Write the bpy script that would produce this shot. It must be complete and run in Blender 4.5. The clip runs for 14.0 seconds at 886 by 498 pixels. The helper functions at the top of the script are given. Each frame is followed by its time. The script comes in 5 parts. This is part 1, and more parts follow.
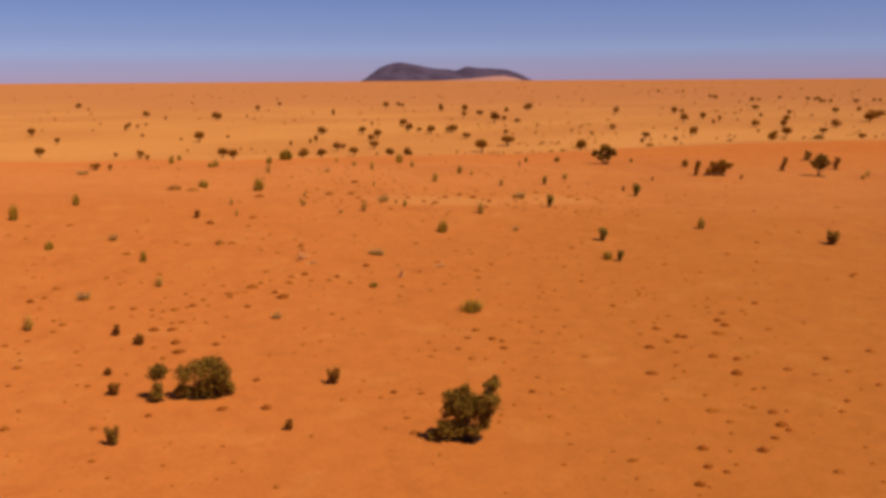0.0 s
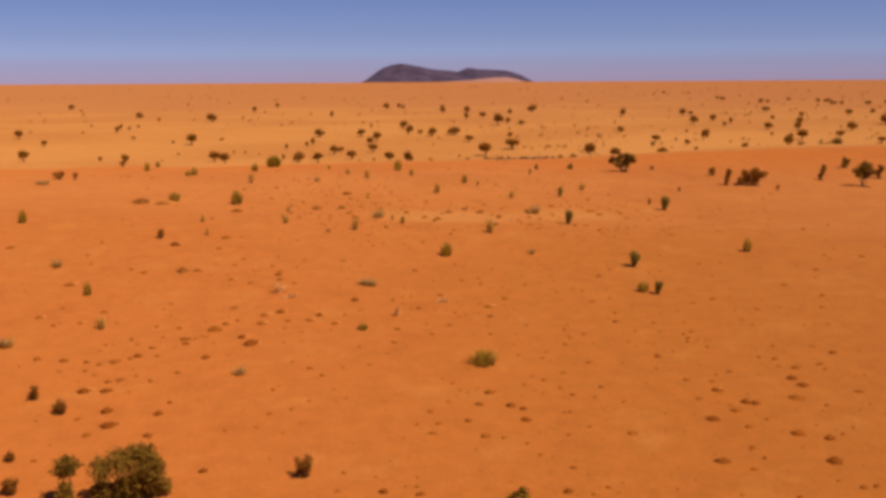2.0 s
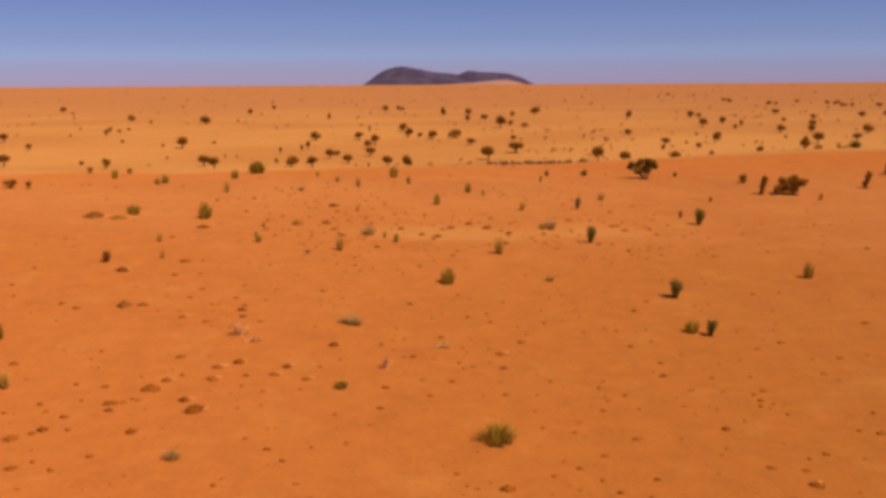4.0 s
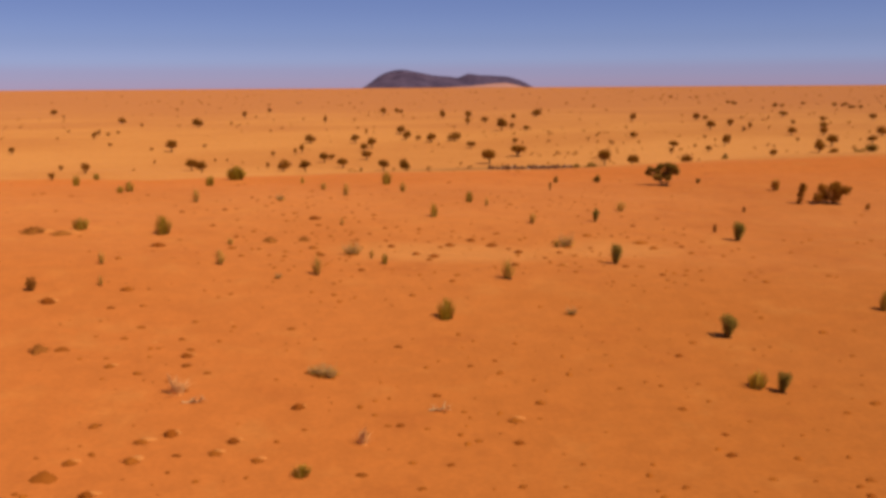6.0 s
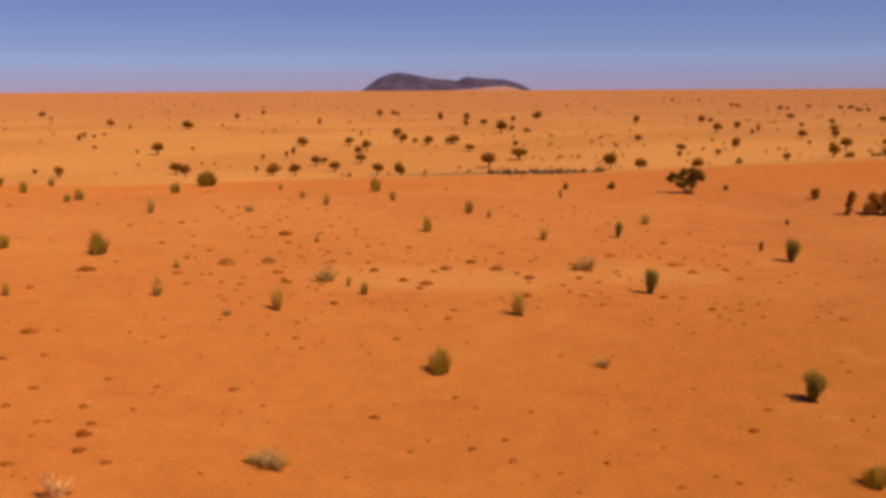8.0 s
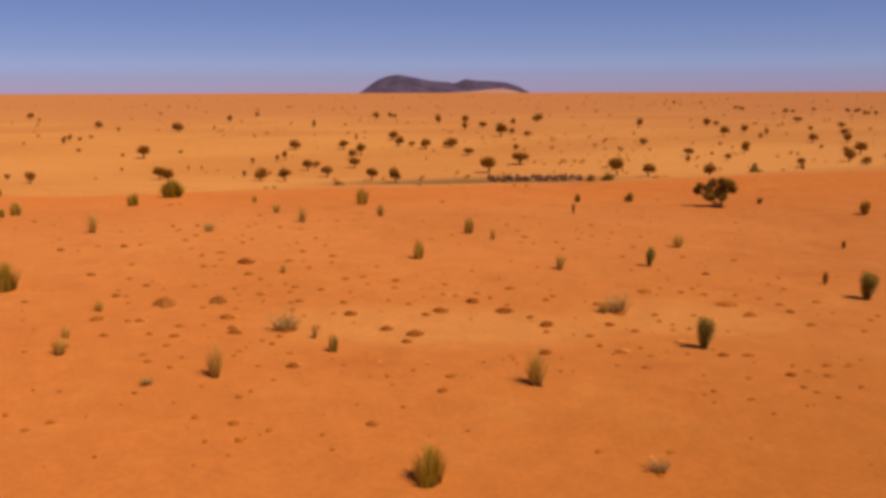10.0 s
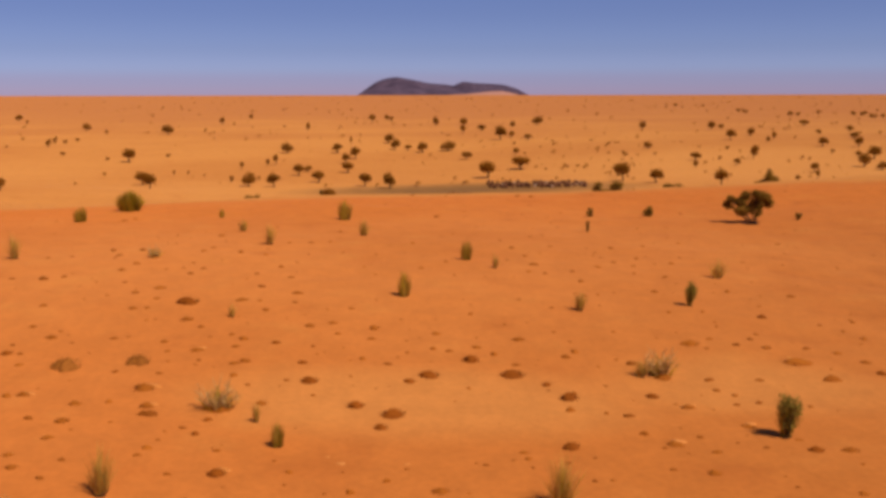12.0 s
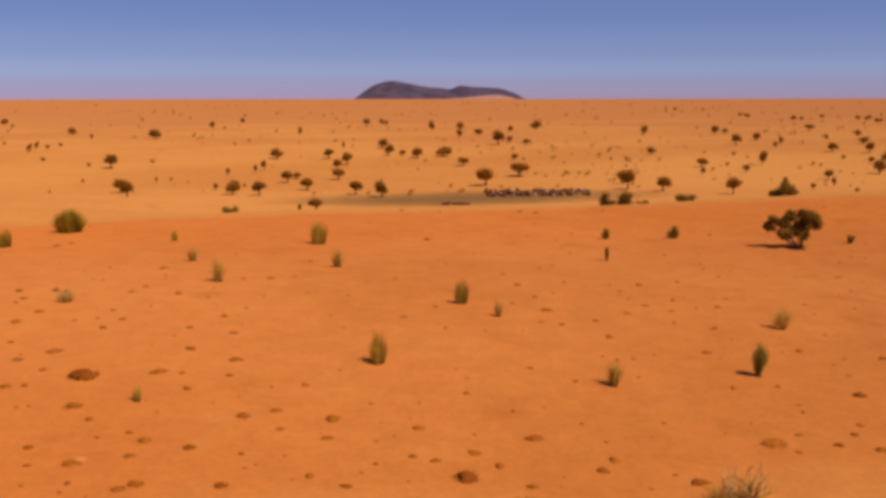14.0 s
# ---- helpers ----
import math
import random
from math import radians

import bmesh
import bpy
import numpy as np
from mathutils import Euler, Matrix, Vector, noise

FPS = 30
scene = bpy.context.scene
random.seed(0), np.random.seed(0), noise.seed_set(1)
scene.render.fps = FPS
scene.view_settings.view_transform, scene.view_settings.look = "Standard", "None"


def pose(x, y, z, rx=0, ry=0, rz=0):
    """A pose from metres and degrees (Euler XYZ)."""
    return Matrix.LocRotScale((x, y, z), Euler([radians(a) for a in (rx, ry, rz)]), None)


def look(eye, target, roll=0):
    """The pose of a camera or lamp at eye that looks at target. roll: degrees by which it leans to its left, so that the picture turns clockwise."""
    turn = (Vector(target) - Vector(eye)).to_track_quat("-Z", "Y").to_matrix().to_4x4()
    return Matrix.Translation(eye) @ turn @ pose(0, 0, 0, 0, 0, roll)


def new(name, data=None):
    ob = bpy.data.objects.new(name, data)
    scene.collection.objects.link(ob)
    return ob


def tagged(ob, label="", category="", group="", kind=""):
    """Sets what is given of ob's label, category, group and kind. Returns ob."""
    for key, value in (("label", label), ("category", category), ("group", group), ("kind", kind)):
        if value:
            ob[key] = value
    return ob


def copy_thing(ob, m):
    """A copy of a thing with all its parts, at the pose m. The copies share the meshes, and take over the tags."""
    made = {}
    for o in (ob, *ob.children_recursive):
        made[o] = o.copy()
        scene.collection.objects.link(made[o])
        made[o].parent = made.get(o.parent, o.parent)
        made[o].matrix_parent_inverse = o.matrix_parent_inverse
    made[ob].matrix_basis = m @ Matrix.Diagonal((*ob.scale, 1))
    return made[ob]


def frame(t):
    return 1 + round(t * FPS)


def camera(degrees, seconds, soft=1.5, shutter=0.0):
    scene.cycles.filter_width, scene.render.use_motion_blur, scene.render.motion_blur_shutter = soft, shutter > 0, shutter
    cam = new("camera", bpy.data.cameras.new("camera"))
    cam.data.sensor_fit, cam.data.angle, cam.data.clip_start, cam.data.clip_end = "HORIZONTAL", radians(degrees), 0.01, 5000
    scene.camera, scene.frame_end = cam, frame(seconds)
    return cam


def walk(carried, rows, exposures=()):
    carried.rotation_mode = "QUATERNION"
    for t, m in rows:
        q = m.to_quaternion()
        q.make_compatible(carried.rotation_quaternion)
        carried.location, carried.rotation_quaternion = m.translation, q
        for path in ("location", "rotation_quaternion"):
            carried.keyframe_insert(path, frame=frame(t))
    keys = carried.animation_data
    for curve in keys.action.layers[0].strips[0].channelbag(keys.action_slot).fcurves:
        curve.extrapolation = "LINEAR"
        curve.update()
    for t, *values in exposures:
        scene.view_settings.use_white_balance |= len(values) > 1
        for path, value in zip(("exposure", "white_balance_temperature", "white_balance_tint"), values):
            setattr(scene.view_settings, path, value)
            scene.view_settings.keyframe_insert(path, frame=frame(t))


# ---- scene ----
cam = camera(50, 14.0, soft=3.7)
# seconds, eye, target, roll
PATH = [
    (0, (0.10, -0.00, 19.94), (-0.04, 98.37, 1.96), -0.45),
    (0.5, (0.01, 4.03, 19.90), (-0.18, 102.41, 1.96), -0.41),
    (1, (-0.08, 7.61, 19.85), (-0.27, 106.00, 1.94), -0.42),
    (1.5, (-0.12, 11.55, 19.74), (-0.34, 109.94, 1.86), -0.45),
    (2, (-0.14, 15.53, 19.57), (-0.40, 113.92, 1.73), -0.41),
    (2.5, (-0.16, 19.09, 19.37), (-0.44, 117.50, 1.61), -0.41),
    (3, (-0.19, 23.38, 19.13), (-0.50, 121.80, 1.44), -0.41),
    (5.5, (-0.11, 41.45, 17.99), (-0.41, 139.95, 0.71), -0.46),
    (6, (-0.05, 45.18, 17.73), (-0.33, 143.69, 0.53), -0.46),
    (6.5, (0.03, 48.64, 17.46), (-0.24, 147.16, 0.33), -0.47),
    (7, (0.09, 52.36, 17.17), (-0.13, 150.90, 0.12), -0.50),
    (7.5, (0.13, 56.09, 16.89), (-0.03, 154.64, -0.07), -0.43),
    (8, (0.19, 59.79, 16.67), (0.10, 158.36, -0.19), -0.38),
    (10.5, (0.51, 76.91, 16.20), (0.65, 175.53, -0.37), -0.24),
    (11, (0.61, 80.02, 16.11), (0.79, 178.65, -0.40), -0.21),
    (11.5, (0.73, 83.44, 16.03), (0.97, 182.08, -0.40), -0.19),
    (12, (0.84, 86.57, 15.97), (1.12, 185.22, -0.40), -0.19),
    (12.5, (0.96, 89.99, 15.91), (1.33, 188.66, -0.36), -0.19),
    (13, (1.08, 93.36, 15.85), (1.52, 192.05, -0.32), -0.19),
    (13.5, (1.18, 96.36, 15.81), (1.70, 195.06, -0.25), -0.18),
    (14, (1.30, 99.97, 15.79), (1.92, 198.69, -0.19), -0.15),
]
walk(cam, [(t, look(eye, target, roll)) for t, eye, target, roll in PATH])

# ---- sky and sun ----
SUN_TO = Vector((0.55, -0.40, 1.0)).normalized()
world = bpy.data.worlds.new("desert_sky")
scene.world = world
world.use_nodes = True
wn, wl = world.node_tree.nodes, world.node_tree.links
sky = wn.new("ShaderNodeTexSky")
sky.sky_type = "NISHITA"
sky.sun_disc = False
sky.sun_elevation = math.asin(SUN_TO.z)
sky.sun_rotation = math.atan2(SUN_TO.x, SUN_TO.y)
sky.altitude = 1500
sky.air_density = 1.0
sky.dust_density = 0.35
sky.ozone_density = 8.0
tint = wn.new("ShaderNodeMix")
tint.data_type, tint.blend_type = "RGBA", "MULTIPLY"
tint.inputs["Factor"].default_value = 1.0
tint.inputs["B"].default_value = (1.07, 0.83, 1.16, 1)
wl.new(sky.outputs["Color"], tint.inputs["A"])
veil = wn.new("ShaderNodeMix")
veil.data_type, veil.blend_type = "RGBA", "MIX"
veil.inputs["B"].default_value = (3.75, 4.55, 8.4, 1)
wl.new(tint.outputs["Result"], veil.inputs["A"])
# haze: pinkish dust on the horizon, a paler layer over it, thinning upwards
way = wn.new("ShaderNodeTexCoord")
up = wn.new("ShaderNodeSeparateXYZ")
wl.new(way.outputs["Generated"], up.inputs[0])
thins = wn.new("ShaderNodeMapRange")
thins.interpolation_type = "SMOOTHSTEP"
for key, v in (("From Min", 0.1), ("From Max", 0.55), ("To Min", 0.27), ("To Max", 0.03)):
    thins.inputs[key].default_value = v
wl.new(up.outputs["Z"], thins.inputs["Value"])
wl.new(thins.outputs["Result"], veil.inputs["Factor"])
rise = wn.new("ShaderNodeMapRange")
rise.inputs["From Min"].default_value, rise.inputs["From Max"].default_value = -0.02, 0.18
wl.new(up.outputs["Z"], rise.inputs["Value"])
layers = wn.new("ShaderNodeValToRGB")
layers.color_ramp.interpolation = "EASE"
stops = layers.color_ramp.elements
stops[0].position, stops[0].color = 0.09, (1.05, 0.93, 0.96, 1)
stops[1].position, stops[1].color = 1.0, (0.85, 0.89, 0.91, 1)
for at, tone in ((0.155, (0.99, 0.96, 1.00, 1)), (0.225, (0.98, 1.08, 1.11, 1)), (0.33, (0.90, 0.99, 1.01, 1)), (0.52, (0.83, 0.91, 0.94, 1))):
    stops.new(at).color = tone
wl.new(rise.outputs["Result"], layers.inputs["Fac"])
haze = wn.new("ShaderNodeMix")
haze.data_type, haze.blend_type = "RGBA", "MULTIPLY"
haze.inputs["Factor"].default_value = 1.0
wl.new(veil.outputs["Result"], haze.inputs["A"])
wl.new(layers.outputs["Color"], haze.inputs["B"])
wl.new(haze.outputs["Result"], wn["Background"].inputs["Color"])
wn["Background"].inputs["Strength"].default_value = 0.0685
sun = new("sun", bpy.data.lights.new("sun", "SUN"))
sun.data.energy, sun.data.angle, sun.data.color = 5.2, radians(0.53), (1.0, 0.93, 0.81)
sun.matrix_world = look(SUN_TO * 300, (0, 0, 0))
scene.view_settings.exposure = -0.12


# ---- materials ----
def shader(name, rough=0.9):
    m = bpy.data.materials.new(name)
    m.use_nodes = True
    n, l = m.node_tree.nodes, m.node_tree.links
    b = n["Principled BSDF"]
    b.inputs["Roughness"].default_value = rough
    b.inputs["Specular IOR Level"].default_value = 0.06
    return m, n, l, b


def noise_node(n, l, where, scale, detail=4.0, rough=0.55):
    t = n.new("ShaderNodeTexNoise")
    t.inputs["Scale"].default_value = scale
    t.inputs["Detail"].default_value = detail
    t.inputs["Roughness"].default_value = rough
    l.new(where, t.inputs["Vector"])
    return t.outputs["Fac"]


def ramp(n, l, fac, a, b, lo, hi):
    r = n.new("ShaderNodeMapRange")
    r.interpolation_type = "SMOOTHSTEP"
    for key, v in (("From Min", a), ("From Max", b), ("To Min", lo), ("To Max", hi)):
        r.inputs[key].default_value = v
    l.new(fac, r.inputs["Value"])
    return r.outputs["Result"]


def calc(n, l, op, a, b):
    q = n.new("ShaderNodeMath")
    q.operation = op
    for k, v in enumerate((a, b)):
        if isinstance(v, (int, float)):
            q.inputs[k].default_value = v
        else:
            l.new(v, q.inputs[k])
    return q.outputs[0]


def blend(n, l, fac, a, b, how="MIX"):
    q = n.new("ShaderNodeMix")
    q.data_type, q.blend_type = "RGBA", how
    for key, v in (("Factor", fac), ("A", a), ("B", b)):
        s = q.inputs[key]
        if isinstance(v, (int, float)):
            s.default_value = v
        elif isinstance(v, tuple):
            s.default_value = (*v, 1)
        else:
            l.new(v, s)
    return q.outputs["Result"]


def relief(n, l, b, height, strength, distance):
    q = n.new("ShaderNodeBump")
    q.inputs["Strength"].default_value = strength
    q.inputs["Distance"].default_value = distance
    l.new(height, q.inputs["Height"])
    l.new(q.outputs["Normal"], b.inputs["Normal"])


def sand_material():
    m, n, l, b = shader("desert_sand", 0.95)
    b.inputs["Specular IOR Level"].default_value = 0.1
    b.inputs["Diffuse Roughness"].default_value = 0.55
    geo = n.new("ShaderNodeNewGeometry")
    at = geo.outputs["Position"]
    xyz = n.new("ShaderNodeSeparateXYZ")
    l.new(at, xyz.inputs[0])
    wide = n.new("ShaderNodeMapping")
    wide.inputs["Scale"].default_value = (0.45, 1.0, 1.0)
    l.new(at, wide.inputs["Vector"])
    streak = noise_node(n, l, wide.outputs["Vector"], 0.018, 5, 0.6)
    drift = noise_node(n, l, at, 0.045, 4)
    mottle = noise_node(n, l, at, 0.22, 5, 0.6)
    fine = noise_node(n, l, at, 3.5, 4, 0.6)
    # red dune sand in front, pale ochre plain behind the crest, orange again far off
    edge = calc(n, l, "ADD", xyz.outputs["Y"], calc(n, l, "MULTIPLY", drift, 10.0))
    # the crest bows: its line runs farther off on the sunward side
    bow = calc(n, l, "MULTIPLY", calc(n, l, "MINIMUM", calc(n, l, "MAXIMUM", xyz.outputs["X"], -70.0), 60.0), 0.02)
    bow = calc(n, l, "SUBTRACT", calc(n, l, "MULTIPLY", bow, 8.96), calc(n, l, "MULTIPLY", calc(n, l, "MULTIPLY", bow, bow), 9.24))
    crest = calc(n, l, "SUBTRACT", edge, bow)
    pale = ramp(n, l, crest, 205, 213, 0.0, 1.0)
    far = ramp(n, l, calc(n, l, "ADD", xyz.outputs["Y"], calc(n, l, "MULTIPLY", streak, 700.0)), 780, 1150, 0.0, 0.85)
    red = blend(n, l, ramp(n, l, drift, 0.35, 0.65, 0, 1), RED_A, RED_B)
    # the slope is redder low down, and yellower on the sunward side
    near = blend(n, l, ramp(n, l, xyz.outputs["X"], -18, 18, 0.0, 1.0), NEAR_RED, NEAR_OCHRE)
    red = blend(n, l, ramp(n, l, edge, 88, 158, 0.95, 0.0), red, near)
    # brighter orange on the fall behind the crest
    red = blend(n, l, ramp(n, l, crest, 162, 203, 0.0, 0.75), red, LEE_ORANGE)
    ochre = blend(n, l, ramp(n, l, streak, 0.35, 0.65, 0, 1), PALE_A, PALE_B)
    col = blend(n, l, pale, red, ochre)
    col = blend(n, l, far, col, FAR_SAND)
    # paler blown sand in soft patches on the slope
    col = blend(n, l, ramp(n, l, mottle, 0.52, 0.72, 0.0, 0.27), col, PALE_A)
    col = blend(n, l, ramp(n, l, mottle, 0.28, 0.45, 0.4, 0.0), col, RED_DEEP)
    # two soft paler ellipses on the lip of the slope
    for cx, cy, rx, ry, most in ((0.0, 123.0, 10.0, 4.5, 0.66), (14.5, 126.0, 7.0, 4.0, 0.6)):
        ex = calc(n, l, "DIVIDE", calc(n, l, "SUBTRACT", xyz.outputs["X"], cx), rx)
        ey = calc(n, l, "DIVIDE", calc(n, l, "SUBTRACT", xyz.outputs["Y"], cy), ry)
        e = calc(n, l, "ADD", calc(n, l, "MULTIPLY", ex, ex), calc(n, l, "MULTIPLY", ey, ey))
        e = calc(n, l, "ADD", e, calc(n, l, "MULTIPLY", drift, 0.8))
        col = blend(n, l, ramp(n, l, e, 0.4, 1.8, most, 0.0), col, LIP_PALE)
    # the palest sand lies in a wide patch on the sunward plain
    ex = calc(n, l, "DIVIDE", calc(n, l, "SUBTRACT", xyz.outputs["X"], 105.0), 95.0)
    ey = calc(n, l, "DIVIDE", calc(n, l, "SUBTRACT", xyz.outputs["Y"], 355.0), 95.0)
    e = calc(n, l, "ADD", calc(n, l, "MULTIPLY", ex, ex), calc(n, l, "MULTIPLY", ey, ey))
    e = calc(n, l, "ADD", e, calc(n, l, "MULTIPLY", streak, 0.9))
    col = blend(n, l, calc(n, l, "MULTIPLY", ramp(n, l, e, 0.5, 1.7, 0.5, 0.0), pale), col, PALEST)
    # darker grey-brown ellipse in the hollow, fading outwards
    dx = calc(n, l, "DIVIDE", calc(n, l, "SUBTRACT", xyz.outputs["X"], 8.0), 42.0)
    dy = calc(n, l, "DIVIDE", calc(n, l, "SUBTRACT", xyz.outputs["Y"], 317.0), 23.0)
    d = calc(n, l, "ADD", calc(n, l, "MULTIPLY", dx, dx), calc(n, l, "MULTIPLY", dy, dy))
    d = calc(n, l, "ADD", d, calc(n, l, "MULTIPLY", mottle, 0.8))
    col = blend(n, l, ramp(n, l, d, 0.25, 2.0, 0.8, 0.0), col, HOLLOW_BROWN)
    blotch = noise_node(n, l, at, 0.75, 3, 0.5)
    grain = calc(n, l, "MULTIPLY", ramp(n, l, fine, 0.3, 0.7, 0.94, 1.05), ramp(n, l, blotch, 0.3, 0.7, 0.955, 1.045))
    g = n.new("ShaderNodeCombineXYZ")
    for k in range(3):
        l.new(grain, g.inputs[k])
    col = blend(n, l, 1.0, col, g.outputs[0], "MULTIPLY")
    l.new(col, b.inputs["Base Color"])
    relief(n, l, b, calc(n, l, "ADD", fine, calc(n, l, "MULTIPLY", mottle, 4.0)), 0.18, 0.10)
    return m


RED_A, RED_B, RED_DEEP = (0.452, 0.131, 0.0235), (0.495, 0.151, 0.0295), (0.369, 0.0936, 0.0160)
PALE_A, PALE_B, PALEST = (0.53, 0.199, 0.0415), (0.475, 0.166, 0.0325), (0.60, 0.236, 0.052)
FAR_SAND, HOLLOW_BROWN, LIP_PALE = (0.4316, 0.1424, 0.03382), (0.115, 0.056, 0.017), (0.534, 0.1976, 0.0445)
NEAR_RED, NEAR_OCHRE, LEE_ORANGE = (0.452, 0.1245, 0.0215), (0.424, 0.121, 0.0175), (0.5068, 0.133, 0.0185)
SAND = sand_material()


def plant_material(name, dark, light, scale=3.0, rough=0.8, thin=0.0):
    """Two tones by noise at plant size, each leaf or blade a little different, each plant too; thin leaves let light through."""
    m, n, l, b = shader(name, rough)
    geo = n.new("ShaderNodeNewGeometry")
    info = n.new("ShaderNodeObjectInfo")
    spot = noise_node(n, l, geo.outputs["Position"], scale, 3)
    mixed = calc(n, l, "ADD", calc(n, l, "MULTIPLY", geo.outputs["Random Per Island"], 0.4), calc(n, l, "MULTIPLY", spot, 0.6))
    mixed = calc(n, l, "ADD", mixed, calc(n, l, "MULTIPLY", info.outputs["Random"], 0.25))
    col = blend(n, l, ramp(n, l, mixed, 0.2, 1.1, 0, 1), dark, light)
    l.new(col, b.inputs["Base Color"])
    if thin:
        t = n.new("ShaderNodeBsdfTranslucent")
        l.new(col, t.inputs["Color"])
        q = n.new("ShaderNodeMixShader")
        q.inputs[0].default_value = thin
        l.new(b.outputs[0], q.inputs[1])
        l.new(t.outputs[0], q.inputs[2])
        l.new(q.outputs[0], n["Material Output"].inputs["Surface"])
    return m


ACACIA_LEAF = plant_material("acacia_leaf", (0.25, 0.088, 0.008), (0.49, 0.19, 0.016), 0.8, thin=0.5)
SHRUB_LEAF = plant_material("shrub_leaf", (0.165, 0.080, 0.010), (0.43, 0.220, 0.030), 1.2, thin=0.4)
GREEN_BLADE = plant_material("green_blade", (0.30, 0.172, 0.010), (0.66, 0.41, 0.03), 2.0, thin=0.45)
STRAW_BLADE = plant_material("straw_blade", (0.48, 0.25, 0.04), (0.85, 0.52, 0.12), 2.0, thin=0.4)
CREAM_BLADE = plant_material("cream_blade", (0.70, 0.33, 0.105), (0.84, 0.45, 0.165), 2.0, thin=0.3)
BROAD_LEAF = plant_material("broad_leaf", (0.20, 0.132, 0.022), (0.48, 0.33, 0.055), 1.6, thin=0.45)
GREY_TWIG = plant_material("grey_twig", (0.33, 0.165, 0.052), (0.57, 0.32, 0.11), 3.0, thin=0.0)
DEAD_TUFT = plant_material("dead_tuft", (0.22, 0.068, 0.009), (0.42, 0.145, 0.020), 1.5, thin=0.2)
# near-black: shade at the plants' feet is painted into the litter colour
LITTER_SHADE = plant_material("litter_foot_shade", (0.035, 0.011, 0.003), (0.085, 0.026, 0.007), 5.0, thin=0.0)
TUFT_HEAP = plant_material("tuft_heap", (0.235, 0.060, 0.006), (0.37, 0.100, 0.010), 1.6, thin=0.0)
TUFT_DARK = plant_material("tuft_heap_dark", (0.17, 0.039, 0.003), (0.30, 0.072, 0.006), 1.6, thin=0.0)
TUFT_FAINT = plant_material("tuft_heap_worn", (0.20, 0.050, 0.005), (0.33, 0.088, 0.009), 1.2, thin=0.0)
DRIFT_HEAP = plant_material("blown_sand_heap", (0.52, 0.168, 0.034), (0.57, 0.20, 0.048), 1.2, thin=0.0)
TWIG_MAT = plant_material("matted_twigs", (0.20, 0.058, 0.008), (0.36, 0.115, 0.018), 3.0, thin=0.0)
BROWN_LEAF = plant_material("brown_leaf", (0.22, 0.075, 0.010), (0.46, 0.18, 0.024), 1.2, thin=0.4)
BARK = plant_material("bark", (0.055, 0.032, 0.018), (0.15, 0.095, 0.055), 6.0)
BLEACHED = plant_material("bleached_wood", (0.48, 0.23, 0.085), (0.58, 0.31, 0.12), 5.0, thin=0.0)


def stone_material(name, a, c, scale):
    m, n, l, b = shader(name, 0.9)
    geo = n.new("ShaderNodeNewGeometry")
    info = n.new("ShaderNodeObjectInfo")
    big = noise_node(n, l, geo.outputs["Position"], scale, 6, 0.65)
    mixed = calc(n, l, "ADD", calc(n, l, "MULTIPLY", big, 0.8), calc(n, l, "MULTIPLY", info.outputs["Random"], 0.3))
    l.new(blend(n, l, ramp(n, l, mixed, 0.3, 0.8, 0, 1), a, c), b.inputs["Base Color"])
    relief(n, l, b, big, 0.6, 0.25 / scale)
    return m


# the rock tones include the purple cast of distance haze
HILL_ROCK = stone_material("hill_rock", (0.056, 0.036, 0.056), (0.130, 0.083, 0.115), 0.02)
HERD_DARK = stone_material("herd_dark", (0.085, 0.028, 0.013), (0.21, 0.08, 0.036), 1.5)
# far sand with the pinkish haze of distance painted into its colour
HAZED_DUNE = stone_material("hazed_dune_sand", (0.37, 0.165, 0.115), (0.43, 0.20, 0.14), 0.02)
HERD_PALE = stone_material("herd_pale", (0.34, 0.17, 0.09), (0.50, 0.29, 0.17), 1.5)

# ---- ground ----
# height of the land along the view, and how much it leans sideways there
PROFILE = [(-120, -0.6), (0, -0.5), (50, -0.45), (75, 0.69), (92, 1.71), (103, 2.41), (115, 3.65), (125, 3.87), (138, 4.6), (155, 4.73), (172, 4.14), (186, 3.89), (200, 3.25), (212, 2.4), (218, 1.2), (228, -1.2), (252, -3.8), (290, -6.7), (330, -8.3), (370, -8.4), (420, -7.0), (480, -4.6), (570, -2.2), (720, 0.2), (1100, 3.8), (1700, 9.3), (2200, 8.5), (4900, -22)]
TILT = [(-120, -0.005), (50, -0.0006), (80, -0.0132), (105, -0.0255), (130, -0.0326), (150, -0.031), (175, -0.0115), (186, -0.0065), (200, 0.025), (212, 0.035), (240, 0.035), (290, 0.03), (330, 0.03), (380, 0.025), (450, 0.012), (600, 0), (4900, 0)]
SAG = [(60, 0), (70, -8.4e-05), (95, 0.000467), (120, 0.00021), (145, -0.000629), (175, 7.4e-05), (200, 0)]

# ups and downs along the crest line
RIDGE = [(-75, 0.3), (-60, 0.05), (-45, -0.4), (-33, -0.08), (-22, 0.2), (-13, 0.36), (-5, 0.22), (3, 0.06), (12, -0.14), (19, -0.32), (28, -0.16), (38, 0.1), (50, 0.4), (65, 0.85), (100, 0.9)]


